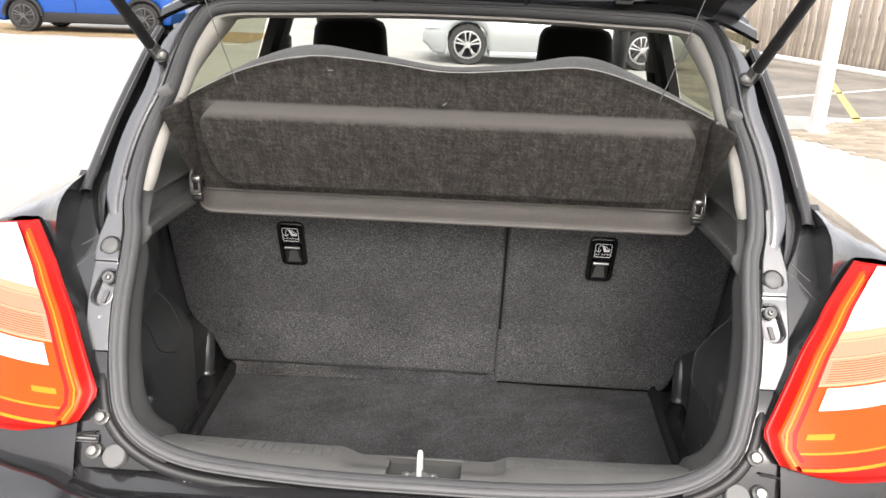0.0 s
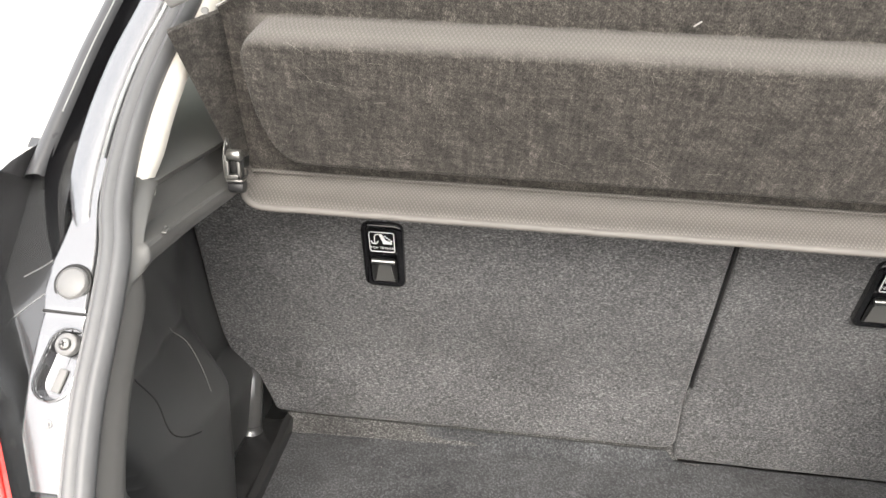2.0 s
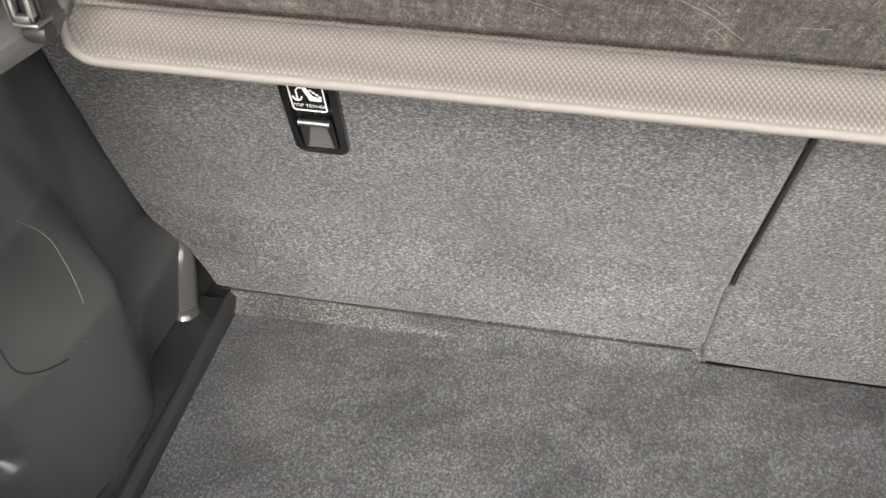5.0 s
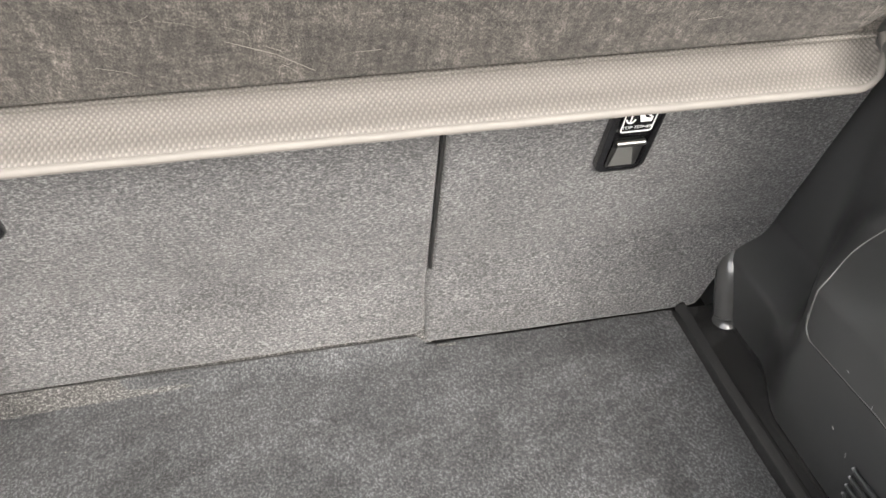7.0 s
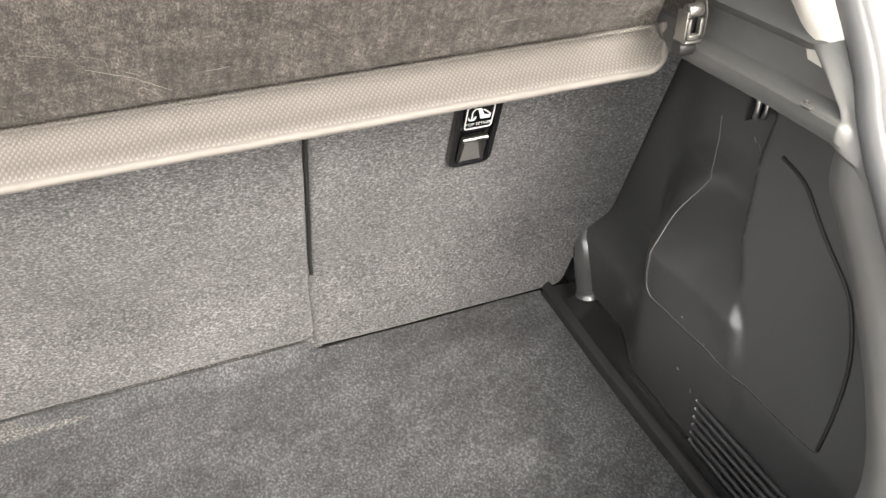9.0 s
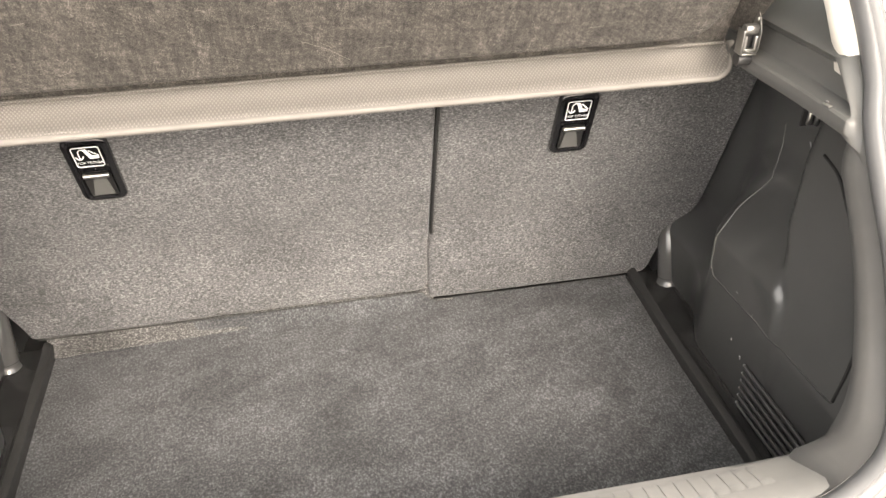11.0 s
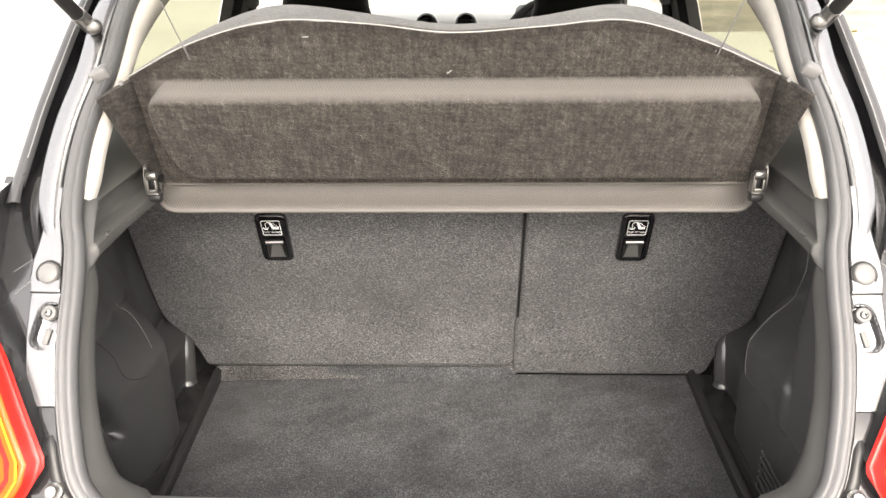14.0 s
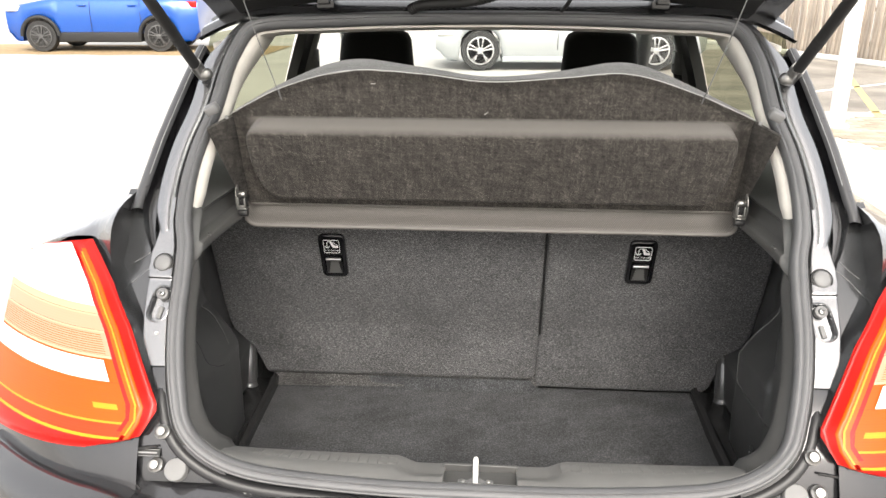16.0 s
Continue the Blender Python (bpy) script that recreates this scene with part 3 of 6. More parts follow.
# wheels under the car, standing on the ground
def wheel(name, parent, at, r, width, rim_mat, spokes=10, label=""):
    """A tyre about the x axis, with rim and spokes facing -x."""
    tyre = part(name, moved(lathe([(r * 0.66, -width / 2 + 0.01), (r * 0.72, -width / 2), (r * 0.93, -width / 2 + 0.004), (r * 0.99, -width / 4), (r, 0), (r * 0.99, width / 4), (r * 0.93, width / 2 - 0.004), (r * 0.66, width / 2 - 0.01)], sides=40), Matrix.Identity(4)), TYRE, parent, label)
    for v in tyre.data.vertices:
        v.co = Vector((v.co.y, v.co.x, v.co.z)) + Vector(at)
    rim = joined(lathe([(r * 0.69, 0.0), (r * 0.69, 0.02), (r * 0.63, 0.022), (r * 0.62, 0.0)], sides=40), lathe([(0.001, 0.0), (r * 0.15, 0.0), (r * 0.15, 0.03), (0.001, 0.034)]),
                 *[moved(box(-0.012, 0.012, -0.03, -0.004, r * 0.1, r * 0.65, 0.004), pose(0.016 * (1 if k % 2 else -1), 0, 0, 0, (k // 2) * 720 / spokes + (9 if k % 2 else -9), 0)) for k in range(spokes)])
    ob = part("rim", rim, rim_mat, tyre)
    for v in ob.data.vertices:
        v.co = Vector((v.co.y - width / 2 + 0.01, v.co.x, v.co.z)) + Vector(at)
    disc = part("brake_disc", lathe([(0.001, 0), (r * 0.6, 0.0), (r * 0.6, 0.01), (0.001, 0.011)]), MATT_BLACK, tyre)
    for v in disc.data.vertices:
        v.co = Vector((v.co.y, v.co.x, v.co.z)) + Vector(at)
    return tyre


for x in (-0.76, 0.76):
    for y in (0.5, 2.95):
        wheel("wheel", car, (x, y, 0.3), 0.3, 0.19, ALLOY)

# scratches in the pillar skins
for sign, marks in ((-1, (((0.640, 1.022), (0.618, 1.040), (0.602, 1.052)), ((0.632, 1.060), (0.612, 1.071), (0.600, 1.080)), ((0.622, 0.985), (0.612, 0.992), (0.605, 1.002)))), (1, (((0.600, 1.075), (0.618, 1.062), (0.640, 1.040)), ((0.612, 1.085), (0.628, 1.070), (0.640, 1.062))))):
    for ln in marks:
        part("scratch", tube([(sign * x, rear_y(z) + 0.0228 + 0.2 * (x - 0.55) ** 1.5, z) for x, _, z in spline([(a, 0, b) for a, b in ln], 5)], 0.0005, 5), CAP_GREY, car, "pale scratch in the dark paint")

# plugs, bolts and pockets on both pillars
for sign in (1, -1):
    nn = (0, -0.8, 0.6)
    part("plug", lathe([(0.0155, -0.004), (0.0155, 0.003), (0.0138, 0.005), (0.0133, 0.0042), (0.0125, 0.0048), (0.001, 0.005)], (sign * 0.568, 0.1445, 1.068), nn), CAP_GREY, car, "grey plastic plug")
    # Black ring draws the thin shadow round the plug.
    rim = [(0.0172 * math.cos(a), 0.0172 * math.sin(a)) for a in [2 * math.pi * k / 24 for k in range(24)]]
    m = Matrix.Translation((sign * 0.568, 0.1445, 1.068)) @ Vector(nn).to_track_quat("Z", "Y").to_matrix().to_4x4()
    part("plug_shadow", tube([m @ Vector((a, b, 0.0005)) for a, b in rim], 0.0017, 6, closed=True), MATT_BLACK, car)
    # oval pocket with its bolt
    m = pocket_pose(sign)
    ring = rounded(0.034, 0.066, 0.0169)
    rows = [[m @ Vector((a * s, b * (1 - (1 - s) * 0.45), h)) for a, b in ring] for s, h in ((1.14, 0.0008), (1.04, 0.0016), (0.98, 0.0004), (0.93, -0.003), (0.88, -0.007), (0.8, -0.011), (0.3, -0.0115), (0.02, -0.0115))]
    part("bolt_pocket", grid(rows, close_u=True), SKYLIT_PAINT, car)
    q = Matrix.Translation((sign * 0.5605, rear_y(1.024) + 0.007, 1.024)) @ Vector(nn).to_track_quat("Z", "Y").to_matrix().to_4x4()
    part("washer", moved(lathe([(0.0105, -0.006), (0.0105, 0.0012), (0.0098, 0.002), (0.0062, 0.0022)], (0, 0, 0), (0, 0, 1)), q), CAP_GREY, car, "grey washer")
    screw = part("screw", moved(lathe([(0.0060, 0.001), (0.0058, 0.0036), (0.0046, 0.0052), (0.0026, 0.0060), (0.0008, 0.0062)], (0, 0, 0), (0, 0, 1)), q), STEEL, car, "cross-head steel screw")
    part("screw_slot", moved(joined(box(-0.0030, 0.0030, -0.0008, 0.0008, 0.0045, 0.0066), box(-0.0008, 0.0008, -0.0030, 0.0030, 0.0045, 0.0066)), q @ pose(0, 0, 0, 0, 0, 25)), MATT_BLACK, screw)
    part("panel_slot", moved(box(-0.0042, 0.0042, -0.011, 0.011, 0.0, 0.003, 0.0012), m @ pose(0.0, -0.014, -0.0115)), PALE_RUBBER, car)
    part("panel_gap", tube([(sign * (half_x(1.047) + 0.018 + 0.044 * k / 8), rear_y(1.047) + 0.0015, 1.0468 + 0.001 * k / 8) for k in range(9)], 0.0016, 6), MATT_BLACK, car)
    part("clip_hole", lathe([(0.0035, -0.001), (0.0035, 0.001), (0.0022, 0.0012), (0.0006, -0.0005)], (sign * 0.556, rear_y(0.972) + 0.003, 0.972), nn, 10), CLIP_METAL, car)
    # lower plug, bolts and step by the bumper
    part("buffer_stop", lathe([(0.0185, -0.01), (0.0185, 0.002), (0.0172, 0.0045), (0.0168, 0.0046), (0.001, 0.0046)], (sign * 0.487, -0.079, 0.797), (0, -0.75, 0.66)), PALE_RUBBER, car, "round pale rubber buffer stop")
    part("bolt", lathe([(0.012, -0.004), (0.012, 0.002), (0.0075, 0.004), (0.007, 0.009), (0.001, 0.0095)], (sign * 0.521, -0.077, 0.803), (0, -0.75, 0.66)), CLIP_METAL, car, "dark steel bolt")
    part("bolt", lathe([(0.012, -0.004), (0.012, 0.002), (0.0075, 0.004), (0.007, 0.009), (0.001, 0.0095)], (sign * 0.512, -0.056, 0.852), (0, -0.75, 0.66)), CLIP_METAL, car, "dark steel bolt")
    # lamp shoulder seam
    part("panel_seam", tube(spline([(sign * 0.52, -0.066, 0.83), (sign * 0.55, -0.068, 0.826), (sign * 0.572, -0.07, 0.815), (sign * 0.568, -0.082, 0.79), (sign * 0.545, -0.09, 0.765)], 5), 0.0022, 6), MATT_BLACK, car)

for x in (-0.373, -0.363, -0.353, 0.353, 0.363, 0.373):
    part("pip", lathe([(0.0024, -0.001), (0.002, 0.0012), (0.0005, 0.002)], (x, -0.088, 0.7648), (0, -0.2, 1), 8), CLIP_METAL, car)

# printed plate on the lower corner, its print kept as plain bars
plate = part("sticker", moved(box(-0.027, 0.027, -0.001, 0.001, -0.0065, 0.0065), pose(-0.542, -0.067, 0.819, -35)), LABEL_PRINT, car, "small printed sticker")
for z in (-0.005, 0.005):
    part("print_bar", moved(box(-0.026, 0.026, -0.0018, -0.001, z - 0.0003, z + 0.0003), pose(-0.542, -0.067, 0.819, -35)), PRINT_GREY, plate)
part("print_bar", moved(box(-0.022, 0.022, -0.0018, -0.001, -0.0012, 0.0012), pose(-0.542, -0.067, 0.819, -35)), PRINT_GREY, plate)


# tail lamps
def lamp_floor(x):
    return 0.838 - 0.10 * max(0.0, x - 0.56)


def lamp_patch(sign, d0, d1, z0, z1, out, n=12, k=14):
    """A piece of the lens from d0 to d1 across and z0 to z1 up, a little proud of the skin."""
    rows = []
    for i in range(n + 1):
        row = []
        for j in range(k + 1):
            z = z0 + (z1 - z0) * i / n
            a, b = lamp_inner(z), lamp_outer(z)
            x0, x1 = min(a + d0, b), min(a + d1, b)
            x = x0 + (x1 - x0) * j / k
            zz = max(z, lamp_floor(x) + 0.012 * (z - z0) / (z1 - z0)) if z0 < 0.84 else z
            edge = 0.012 * (1 - smooth01(0.0, 0.02, x - a)) + 0.010 * (1 - smooth01(0.0, 0.02, zz - lamp_floor(x)))
            row.append((sign * x, skin_y(x, zz) - out + edge, zz))
        rows.append(row)
    return shade(grid(rows))


def lamp_band(sign, z0, z1, d0, out, mat, parent, name="lens_segment", d1=0.4):
    return part(name, lamp_patch(sign, d0, d1, z0, z1, out), mat, parent)


for sign in (1, -1):
    lamp = part("tail_lamp", lamp_patch(sign, 0.0, 0.4, 0.80, 1.103, 0.006, 30, 24), RED_LENS, car, "red and amber tail lamp with a clear reversing lens")
    part("lamp_recess", grid([[(sign * (lamp_inner(z) + 0.004), skin_y(lamp_inner(z), z) + 0.008 + d, z) for d in (0.0, 0.02, 0.05, 0.09)] for z in [0.84 + 0.262 * k / 16 for k in range(17)]]), DARK_PAINT, car)
    lamp_band(sign, 0.80, 0.850, 0.0, 0.013, RED_LENS, lamp)
    lamp_band(sign, 0.85, 1.10, 0.0, 0.013, RED_LENS, lamp, "lens_rim", 0.014)
    lamp_band(sign, 0.852, 1.094, 0.0138, 0.0142, AMBER_LENS, lamp, "lens_rim", 0.0225)
    lamp_band(sign, 0.858, 1.09, 0.022, 0.0152, YELLOW_LENS, lamp, "lens_rim", 0.0255)
    lamp_band(sign, 0.858, 1.085, 0.0252, 0.0142, AMBER_LENS, lamp, "lens_rim", 0.033)
    lamp_band(sign, 0.862, 1.07, 0.0328, 0.0135, RED_LENS, lamp, "lens_rim", 0.041)
    lamp_band(sign, 0.8505, 0.8545, 0.03, 0.014, YELLOW_LENS, lamp)
    lamp_band(sign, 0.8545, 0.871, 0.03, 0.013, DEEP_LENS, lamp)
    lamp_band(sign, 0.871, 0.8738, 0.041, 0.0142, YELLOW_LENS, lamp)
    lamp_band(sign, 0.8738, 0.9225, 0.041, 0.0135, AMBER_LENS, lamp)
    lamp_band(sign, 0.9225, 0.953, 0.041, 0.0130, AMBER_LENS, lamp)
    part("reversing_lens", lamp_patch(sign, 0.056, 0.40, 0.9245, 0.9515, 0.0165), CLEAR_LENS, lamp, "clear reversing lens")
    for k in range(4):
        part("print_bar", lamp_patch(sign, 0.105 + 0.014 * k, 0.107 + 0.014 * k + 0.004 * (k % 2), 0.9355, 0.9395, 0.0172, 2, 2), PRINT_GREY, lamp)
    lamp_band(sign, 0.953, 0.9565, 0.041, 0.0142, PEACH_LENS, lamp)
    lamp_band(sign, 0.9565, 0.986, 0.041, 0.0135, HATCH_LENS, lamp)
    for k in range(9):
        part("lens_rib", lamp_patch(sign, 0.05, 0.36, 0.9585 + 0.003 * k, 0.9593 + 0.003 * k, 0.0143, 1, 12), AMBER_LENS, lamp)
    lamp_band(sign, 0.986, 0.9885, 0.041, 0.0146, PEACH_LENS, lamp)
    lamp_band(sign, 0.9885, 1.0075, 0.041, 0.0135, HATCH_LENS, lamp)
    lamp_band(sign, 1.0075, 1.010, 0.041, 0.0146, PEACH_LENS, lamp)
    lamp_band(sign, 1.010, 1.021, 0.041, 0.0135, PEACH_LENS, lamp)
    # Whitish top band paints in the sky's glare on the lens.
    lamp_band(sign, 1.021, 1.099, 0.041, 0.0150, CLEAR_LENS, lamp)
    part("lens_segment", lamp_patch(sign, 0.056, 0.10, 0.889, 0.896, 0.0150, 2, 6), YELLOW_LENS, lamp)

# gas struts and the tailgate
for sign in (1, -1):
    strut = part("gas_strut", tube([(sign * 0.559, 0.37, 1.385), (sign * 0.561, 0.25, 1.475), (sign * 0.564, 0.02, 1.648)], [0.0105, 0.0105, 0.0105], 14), MATT_BLACK, car, "black gas strut")
    part("ball_joint", joined(lathe([(0.006, -0.02), (0.006, 0.012), (0.011, 0.014), (0.011, 0.03), (0.004, 0.034)], (sign * 0.559, 0.40, 1.366), (-sign * 0.55, -0.8, 0.2)),
                              tube([(sign * 0.559, 0.40, 1.366), (sign * 0.559, 0.36, 1.393)], [0.012, 0.0125], 12)), CLIP_METAL, strut, "dark steel ball joint")
    part("print_bar", tube([(sign * 0.5605, 0.30, 1.4375), (sign * 0.5607, 0.285, 1.449)], 0.0109, 14, cap=False), LABEL_PRINT, strut)

def gate_point(x, u, inner=True):
    """A place on the raised tailgate: u runs from the hinge (0) to its lower edge (1)."""
    y = 0.52 - 1.2 * u
    z = 1.515 + 0.42 * u + 0.06 * math.sin(u * math.pi) + (0 if inner else 0.035 * math.sin(min(1.0, u * 1.02 + 0.03) * math.pi) ** 0.5)
    c = 0.05 * (abs(x) / 0.66) ** 3
    return (x * (0.86 + 0.14 * smooth01(0.0, 0.6, u)), y + 0.5 * c, z - c)


def gate_piece(x0, x1, u0, u1, nx, nu):
    out = [[gate_point(x0 + (x1 - x0) * i / nx, u0 + (u1 - u0) * j / nu) for j in range(nu + 1)] + [gate_point(x0 + (x1 - x0) * i / nx, u1 - (u1 - u0) * j / nu, False) for j in range(nu + 1)] for i in range(nx + 1)]
    return grid(out, close_u=True, cap=True)


tailgate = part("tailgate", joined(gate_piece(-0.66, 0.66, 0.0, 0.1, 30, 3), gate_piece(-0.66, -0.54, 0.1, 0.56, 6, 10), gate_piece(0.54, 0.66, 0.1, 0.56, 6, 10), gate_piece(-0.66, 0.66, 0.56, 1.0, 30, 10)), SKYLIT_PAINT, car, "raised tailgate")
pane = part("rear_window", grid([[gate_point(-0.545 + 1.09 * i / 20, 0.095 + 0.47 * j / 8, False) for j in range(9)] for i in range(21)]), GLASS, tailgate, "clear rear window")
pane.visible_shadow = False
for u0, u1 in ((0.005, 0.09), (0.575, 0.985)):
    part("gate_liner", shell([[(x, y, z - 0.006) for x, y, z in [gate_point(-0.6 + 1.2 * i / 16, u0 + (u1 - u0) * j / 8) for j in range(9)]] for i in range(17)], (0, 0, 0.003)), MATT_BLACK, tailgate, "black inner liner of the tailgate")
part("gate_trim", box(-0.5, 0.5, 0.42, 0.47, 1.521, 1.535, 0.005), MATT_BLACK, tailgate)
for x in (-0.33, 0.33):
    part("hinge", joined(box(x - 0.018, x + 0.018, 0.49, 0.53, 1.487, 1.515, 0.004), box(x - 0.012, x + 0.012, 0.47, 0.5, 1.497, 1.525, 0.003)), GLOSS_BLACK, tailgate, "black tailgate hinge")
conduit = [(-0.16, 0.5, 1.487), (-0.13, 0.485, 1.497), (-0.05, 0.478, 1.502), (0.0, 0.475, 1.512), (0.04, 0.46, 1.53)]
cpath = spline(conduit, 14)
part("cable_conduit", tube(cpath, [0.009 + 0.0022 * (k % 2) for k in range(len(cpath))], 10), MATT_BLACK, tailgate, "corrugated cable conduit")
part("washer_pipe", tube(spline([(0.14, 0.5, 1.485), (0.15, 0.48, 1.5), (0.16, 0.46, 1.525)], 6), 0.004, 8), MATT_BLACK, tailgate)

# inner trims: sill panel, pale pillar trims, headliner
rows = []
NEAR = sorted([f for f in FRAMES if f[0].z < 1.115], key=lambda f: math.atan2(f[0].x, -(f[0].z - 1.2)))
for p, b, nn in NEAR:
    low = 1 - smooth01(0.795, 0.85, p.z)
    e = p - b * 0.008
    t = 1 - 0.75 * smooth01(1.03, 1.11, p.z)
    flat = (1 - smooth01(0.412, 0.430, abs(p.x))) * (p.z < 0.83)
    drop = 0.030 * (1 - smooth01(0.80, 0.89, p.z))
    rows.append([e + Vector((0, 0.001, 0)), e + Vector((0, 0.004, 0)) - b * 0.003 + nn * 0.002,
                 e - b * (0.005 - 0.003 * low) * t + Vector((0, 0.012 * t + 0.012 * low, -0.2 * drop - 0.016 * flat)),
                 e - b * (0.008 - 0.006 * low) * t + Vector((0, 0.024 * t + 0.031 * low, -0.5 * drop - 0.026 * flat)),
                 e - b * (0.010 - 0.009 * low) * t + Vector((0, 0.038 * t + 0.044 * low, -0.85 * drop - 0.03 * flat)),
                 e - b * (0.008 - 0.008 * low) * t + Vector((0, 0.048 * t + 0.042 * low, -1.15 * drop - 0.03 * flat)),
                 e - b * (0.002 - 0.002 * low) * t + Vector((0, 0.06 * t + 0.04 * low, -0.25 * low - drop))])
part("sill_trim", grid(rows), GREY_TRIM, car, "grey plastic sill trim", 40)


def sill_z(x):
    return float(np.interp(abs(x), [0.0, 0.15, 0.3, 0.382, 0.44], [0.782, 0.783, 0.791, 0.802, 0.822]))


def plate_lift(x, y):
    """The sill rises towards its ends along the outer edge, hardly along the inner one."""
    return (sill_z(x) - 0.783) * float(np.interp(y, [-0.06, 0.018], [1.0, 0.12])) + 0.001


for sx in (1, -1):
    near = 0.063 if sx > 0 else 0.056
    rows = []
    for k in range(61):
        x = near + (0.425 - near) * k / 60
        scoop = 0.013 * (1 - smooth01(0.045, 0.085, x - near))
        rows.append([(sx * x, y, z + plate_lift(x, y) * (z > 0.7) - scoop * smooth01(-0.058, -0.03, y) * (z > 0.7)) for y, z in
                     ((0.018, 0.60), (0.018, 0.770), (0.015, 0.7765), (0.009, 0.7785), (0.0, 0.7805), (-0.015, 0.7835), (-0.028, 0.786), (-0.032, 0.7872), (-0.046, 0.788), (-0.060, 0.7885), (-0.068, 0.787), (-0.07, 0.770))])
    plate_ob = part("scuff_plate", thicken(grid(rows), (0, 0.0, -0.004)), LIT_GREY_TRIM, car, "ribbed grey scuff plate", 40)
    part("plate_end", outline([(sx * near, y, z) for y, z in ((0.018, 0.70), (0.018, 0.758), (0.010, 0.765), (-0.03, 0.772), (-0.058, 0.786), (-0.069, 0.784), (-0.07, 0.735), (-0.02, 0.70))], (sx * 0.003, 0, 0)), LIT_GREY_TRIM, plate_ob)
    for k in range(15):
        x0 = 0.1345 + 0.0165 * k
        rib = []
        for q in range(7):
            y = -0.029 + 0.038 * q / 6
            z = float(np.interp(y, [-0.032, -0.028, -0.015, 0.0, 0.009], [0.7872, 0.786, 0.7835, 0.7805, 0.7785]))
            up = (0.0010 if 0 < q < 6 else -0.0004) - 0.0004 * max(0, 2 - k)
            rib.append([(sx * (x0 + dx), y, z + plate_lift(x0 + dx, y) + h) for dx, h in ((0.0, -0.0008), (0.0005, up), (0.0142, up), (0.0147, -0.0008))])
        part("scuff_rib", grid(rib), LIT_GREY_TRIM, plate_ob)
    seam_pts = [(sx * 0.4255, y, z + plate_lift(0.425, y) + 0.0003) for y, z in ((0.015, 0.7765), (0.009, 0.7785), (0.0, 0.7805), (-0.015, 0.7835), (-0.028, 0.786), (-0.046, 0.788), (-0.060, 0.7885))]
    part("plate_seam", tube(seam_pts, 0.0007, 6), MATT_BLACK, plate_ob)
# latch recess and striker
part("latch_recess", joined(box(-0.060, 0.066, -0.068, 0.004, 0.752, 0.762, 0.002), box(-0.060, 0.066, -0.002, 0.004, 0.70, 0.775, 0.002), box(-0.060, 0.066, -0.074, -0.066, 0.752, 0.778, 0.002)), GREY_TRIM, car, "black latch recess")
part("striker", tube(spline([(-0.004, -0.012, 0.758), (-0.004, -0.022, 0.795), (-0.004, -0.034, 0.808), (-0.004, -0.046, 0.796), (-0.004, -0.054, 0.758)], 5), 0.0042, 10), WHITE_PAINT, car, "pale steel striker loop")
ear = [(-0.027, -0.0045), (-0.029, 0.0), (-0.026, 0.0045), (-0.014, 0.0035), (-0.007, 0.007), (0.007, 0.007), (0.014, 0.0035), (0.026, 0.0045), (0.029, 0.0), (0.026, -0.0045), (0.014, -0.003), (0.007, -0.006), (-0.007, -0.006), (-0.014, -0.003)]
base_ob = part("striker_base", outline([(-0.004 + p.x, -0.034 + p.y, 0.764 + 0.0015 * math.cos(p.x * 170)) for p in spline([(a, b, 0) for a, b in ear], 3, closed=True)], (0, 0, 0.003)), CAP_GREY, car, "pale steel striker plate")
for dx in (-0.021, 0.021):
    part("screw_head", lathe([(0.0042, 0.0), (0.004, 0.0022), (0.0025, 0.0032), (0.0006, 0.0034)], (-0.004 + dx, -0.034, 0.7655), (0, 0, 1), 14), STEEL, base_ob)

TOP = sorted([f for f in FRAMES if f[0].z > 1.12], key=lambda f: math.atan2(f[0].x, f[0].z - 1.2))
rows = []
for p, b, nn in TOP:
    e = p - b * 0.006
    k = 0.5 + 0.9 * smooth01(1.3, 1.43, p.z)
    w = k + 0.5 * (1 - smooth01(1.29, 1.37, p.z)) * smooth01(1.12, 1.17, p.z)
    rows.append([e, e - b * 0.01 * w + Vector((0, 0.008 * k, 0)), e - b * 0.017 * w + Vector((0, 0.03 * k, 0)), e - b * 0.02 * w + Vector((0, 0.06 * k, 0)), e - b * 0.012 * k + Vector((0, 0.11 * k, 0)), e + b * 0.02 + Vector((0, 0.2 * k, 0))])
part("headliner_edge", grid(rows), PALE_TRIM, car, "pale plastic trim inside the opening")
rows = []
for i in range(21):
    x = -0.6 + 1.2 * i / 20
    c = 0.05 * (abs(x) / 0.6) ** 4
    rows.append([(x, y, z - c) for y, z in ((0.58, 1.452), (0.9, 1.465), (1.4, 1.465), (1.9, 1.445), (2.1, 1.415))])
part("headliner", shell(rows, (0, 0, 0.012)), PALE_TRIM, car, "pale cloth headliner")


# luggage side trims
def carpet_half(y, left):
    """Where the luggage carpet ends at each side."""
    return 0.5215 + 0.031 * max(0.0, y - 0.2) if left else 0.5175 + 0.004 * smooth01(0.45, 0.65, y)


def near_line(y, z, a, b):
    """Signed distance from the line a-b in the side's plane, and how far along it lies."""
    dy, dz = b[0] - a[0], b[1] - a[1]
    n = math.hypot(dy, dz)
    return ((y - a[0]) * dz - (z - a[1]) * dy) / n, ((y - a[0]) * dy + (z - a[1]) * dz) / (n * n)


def groove(y, z, a, b, width, depth):
    """A pressed groove that fades out at both ends."""
    d, u = near_line(y, z, a, b)
    return depth * math.exp(-(d / width) ** 2) * smooth01(-0.25, 0.1, u) * (1 - smooth01(0.85, 1.2, u))


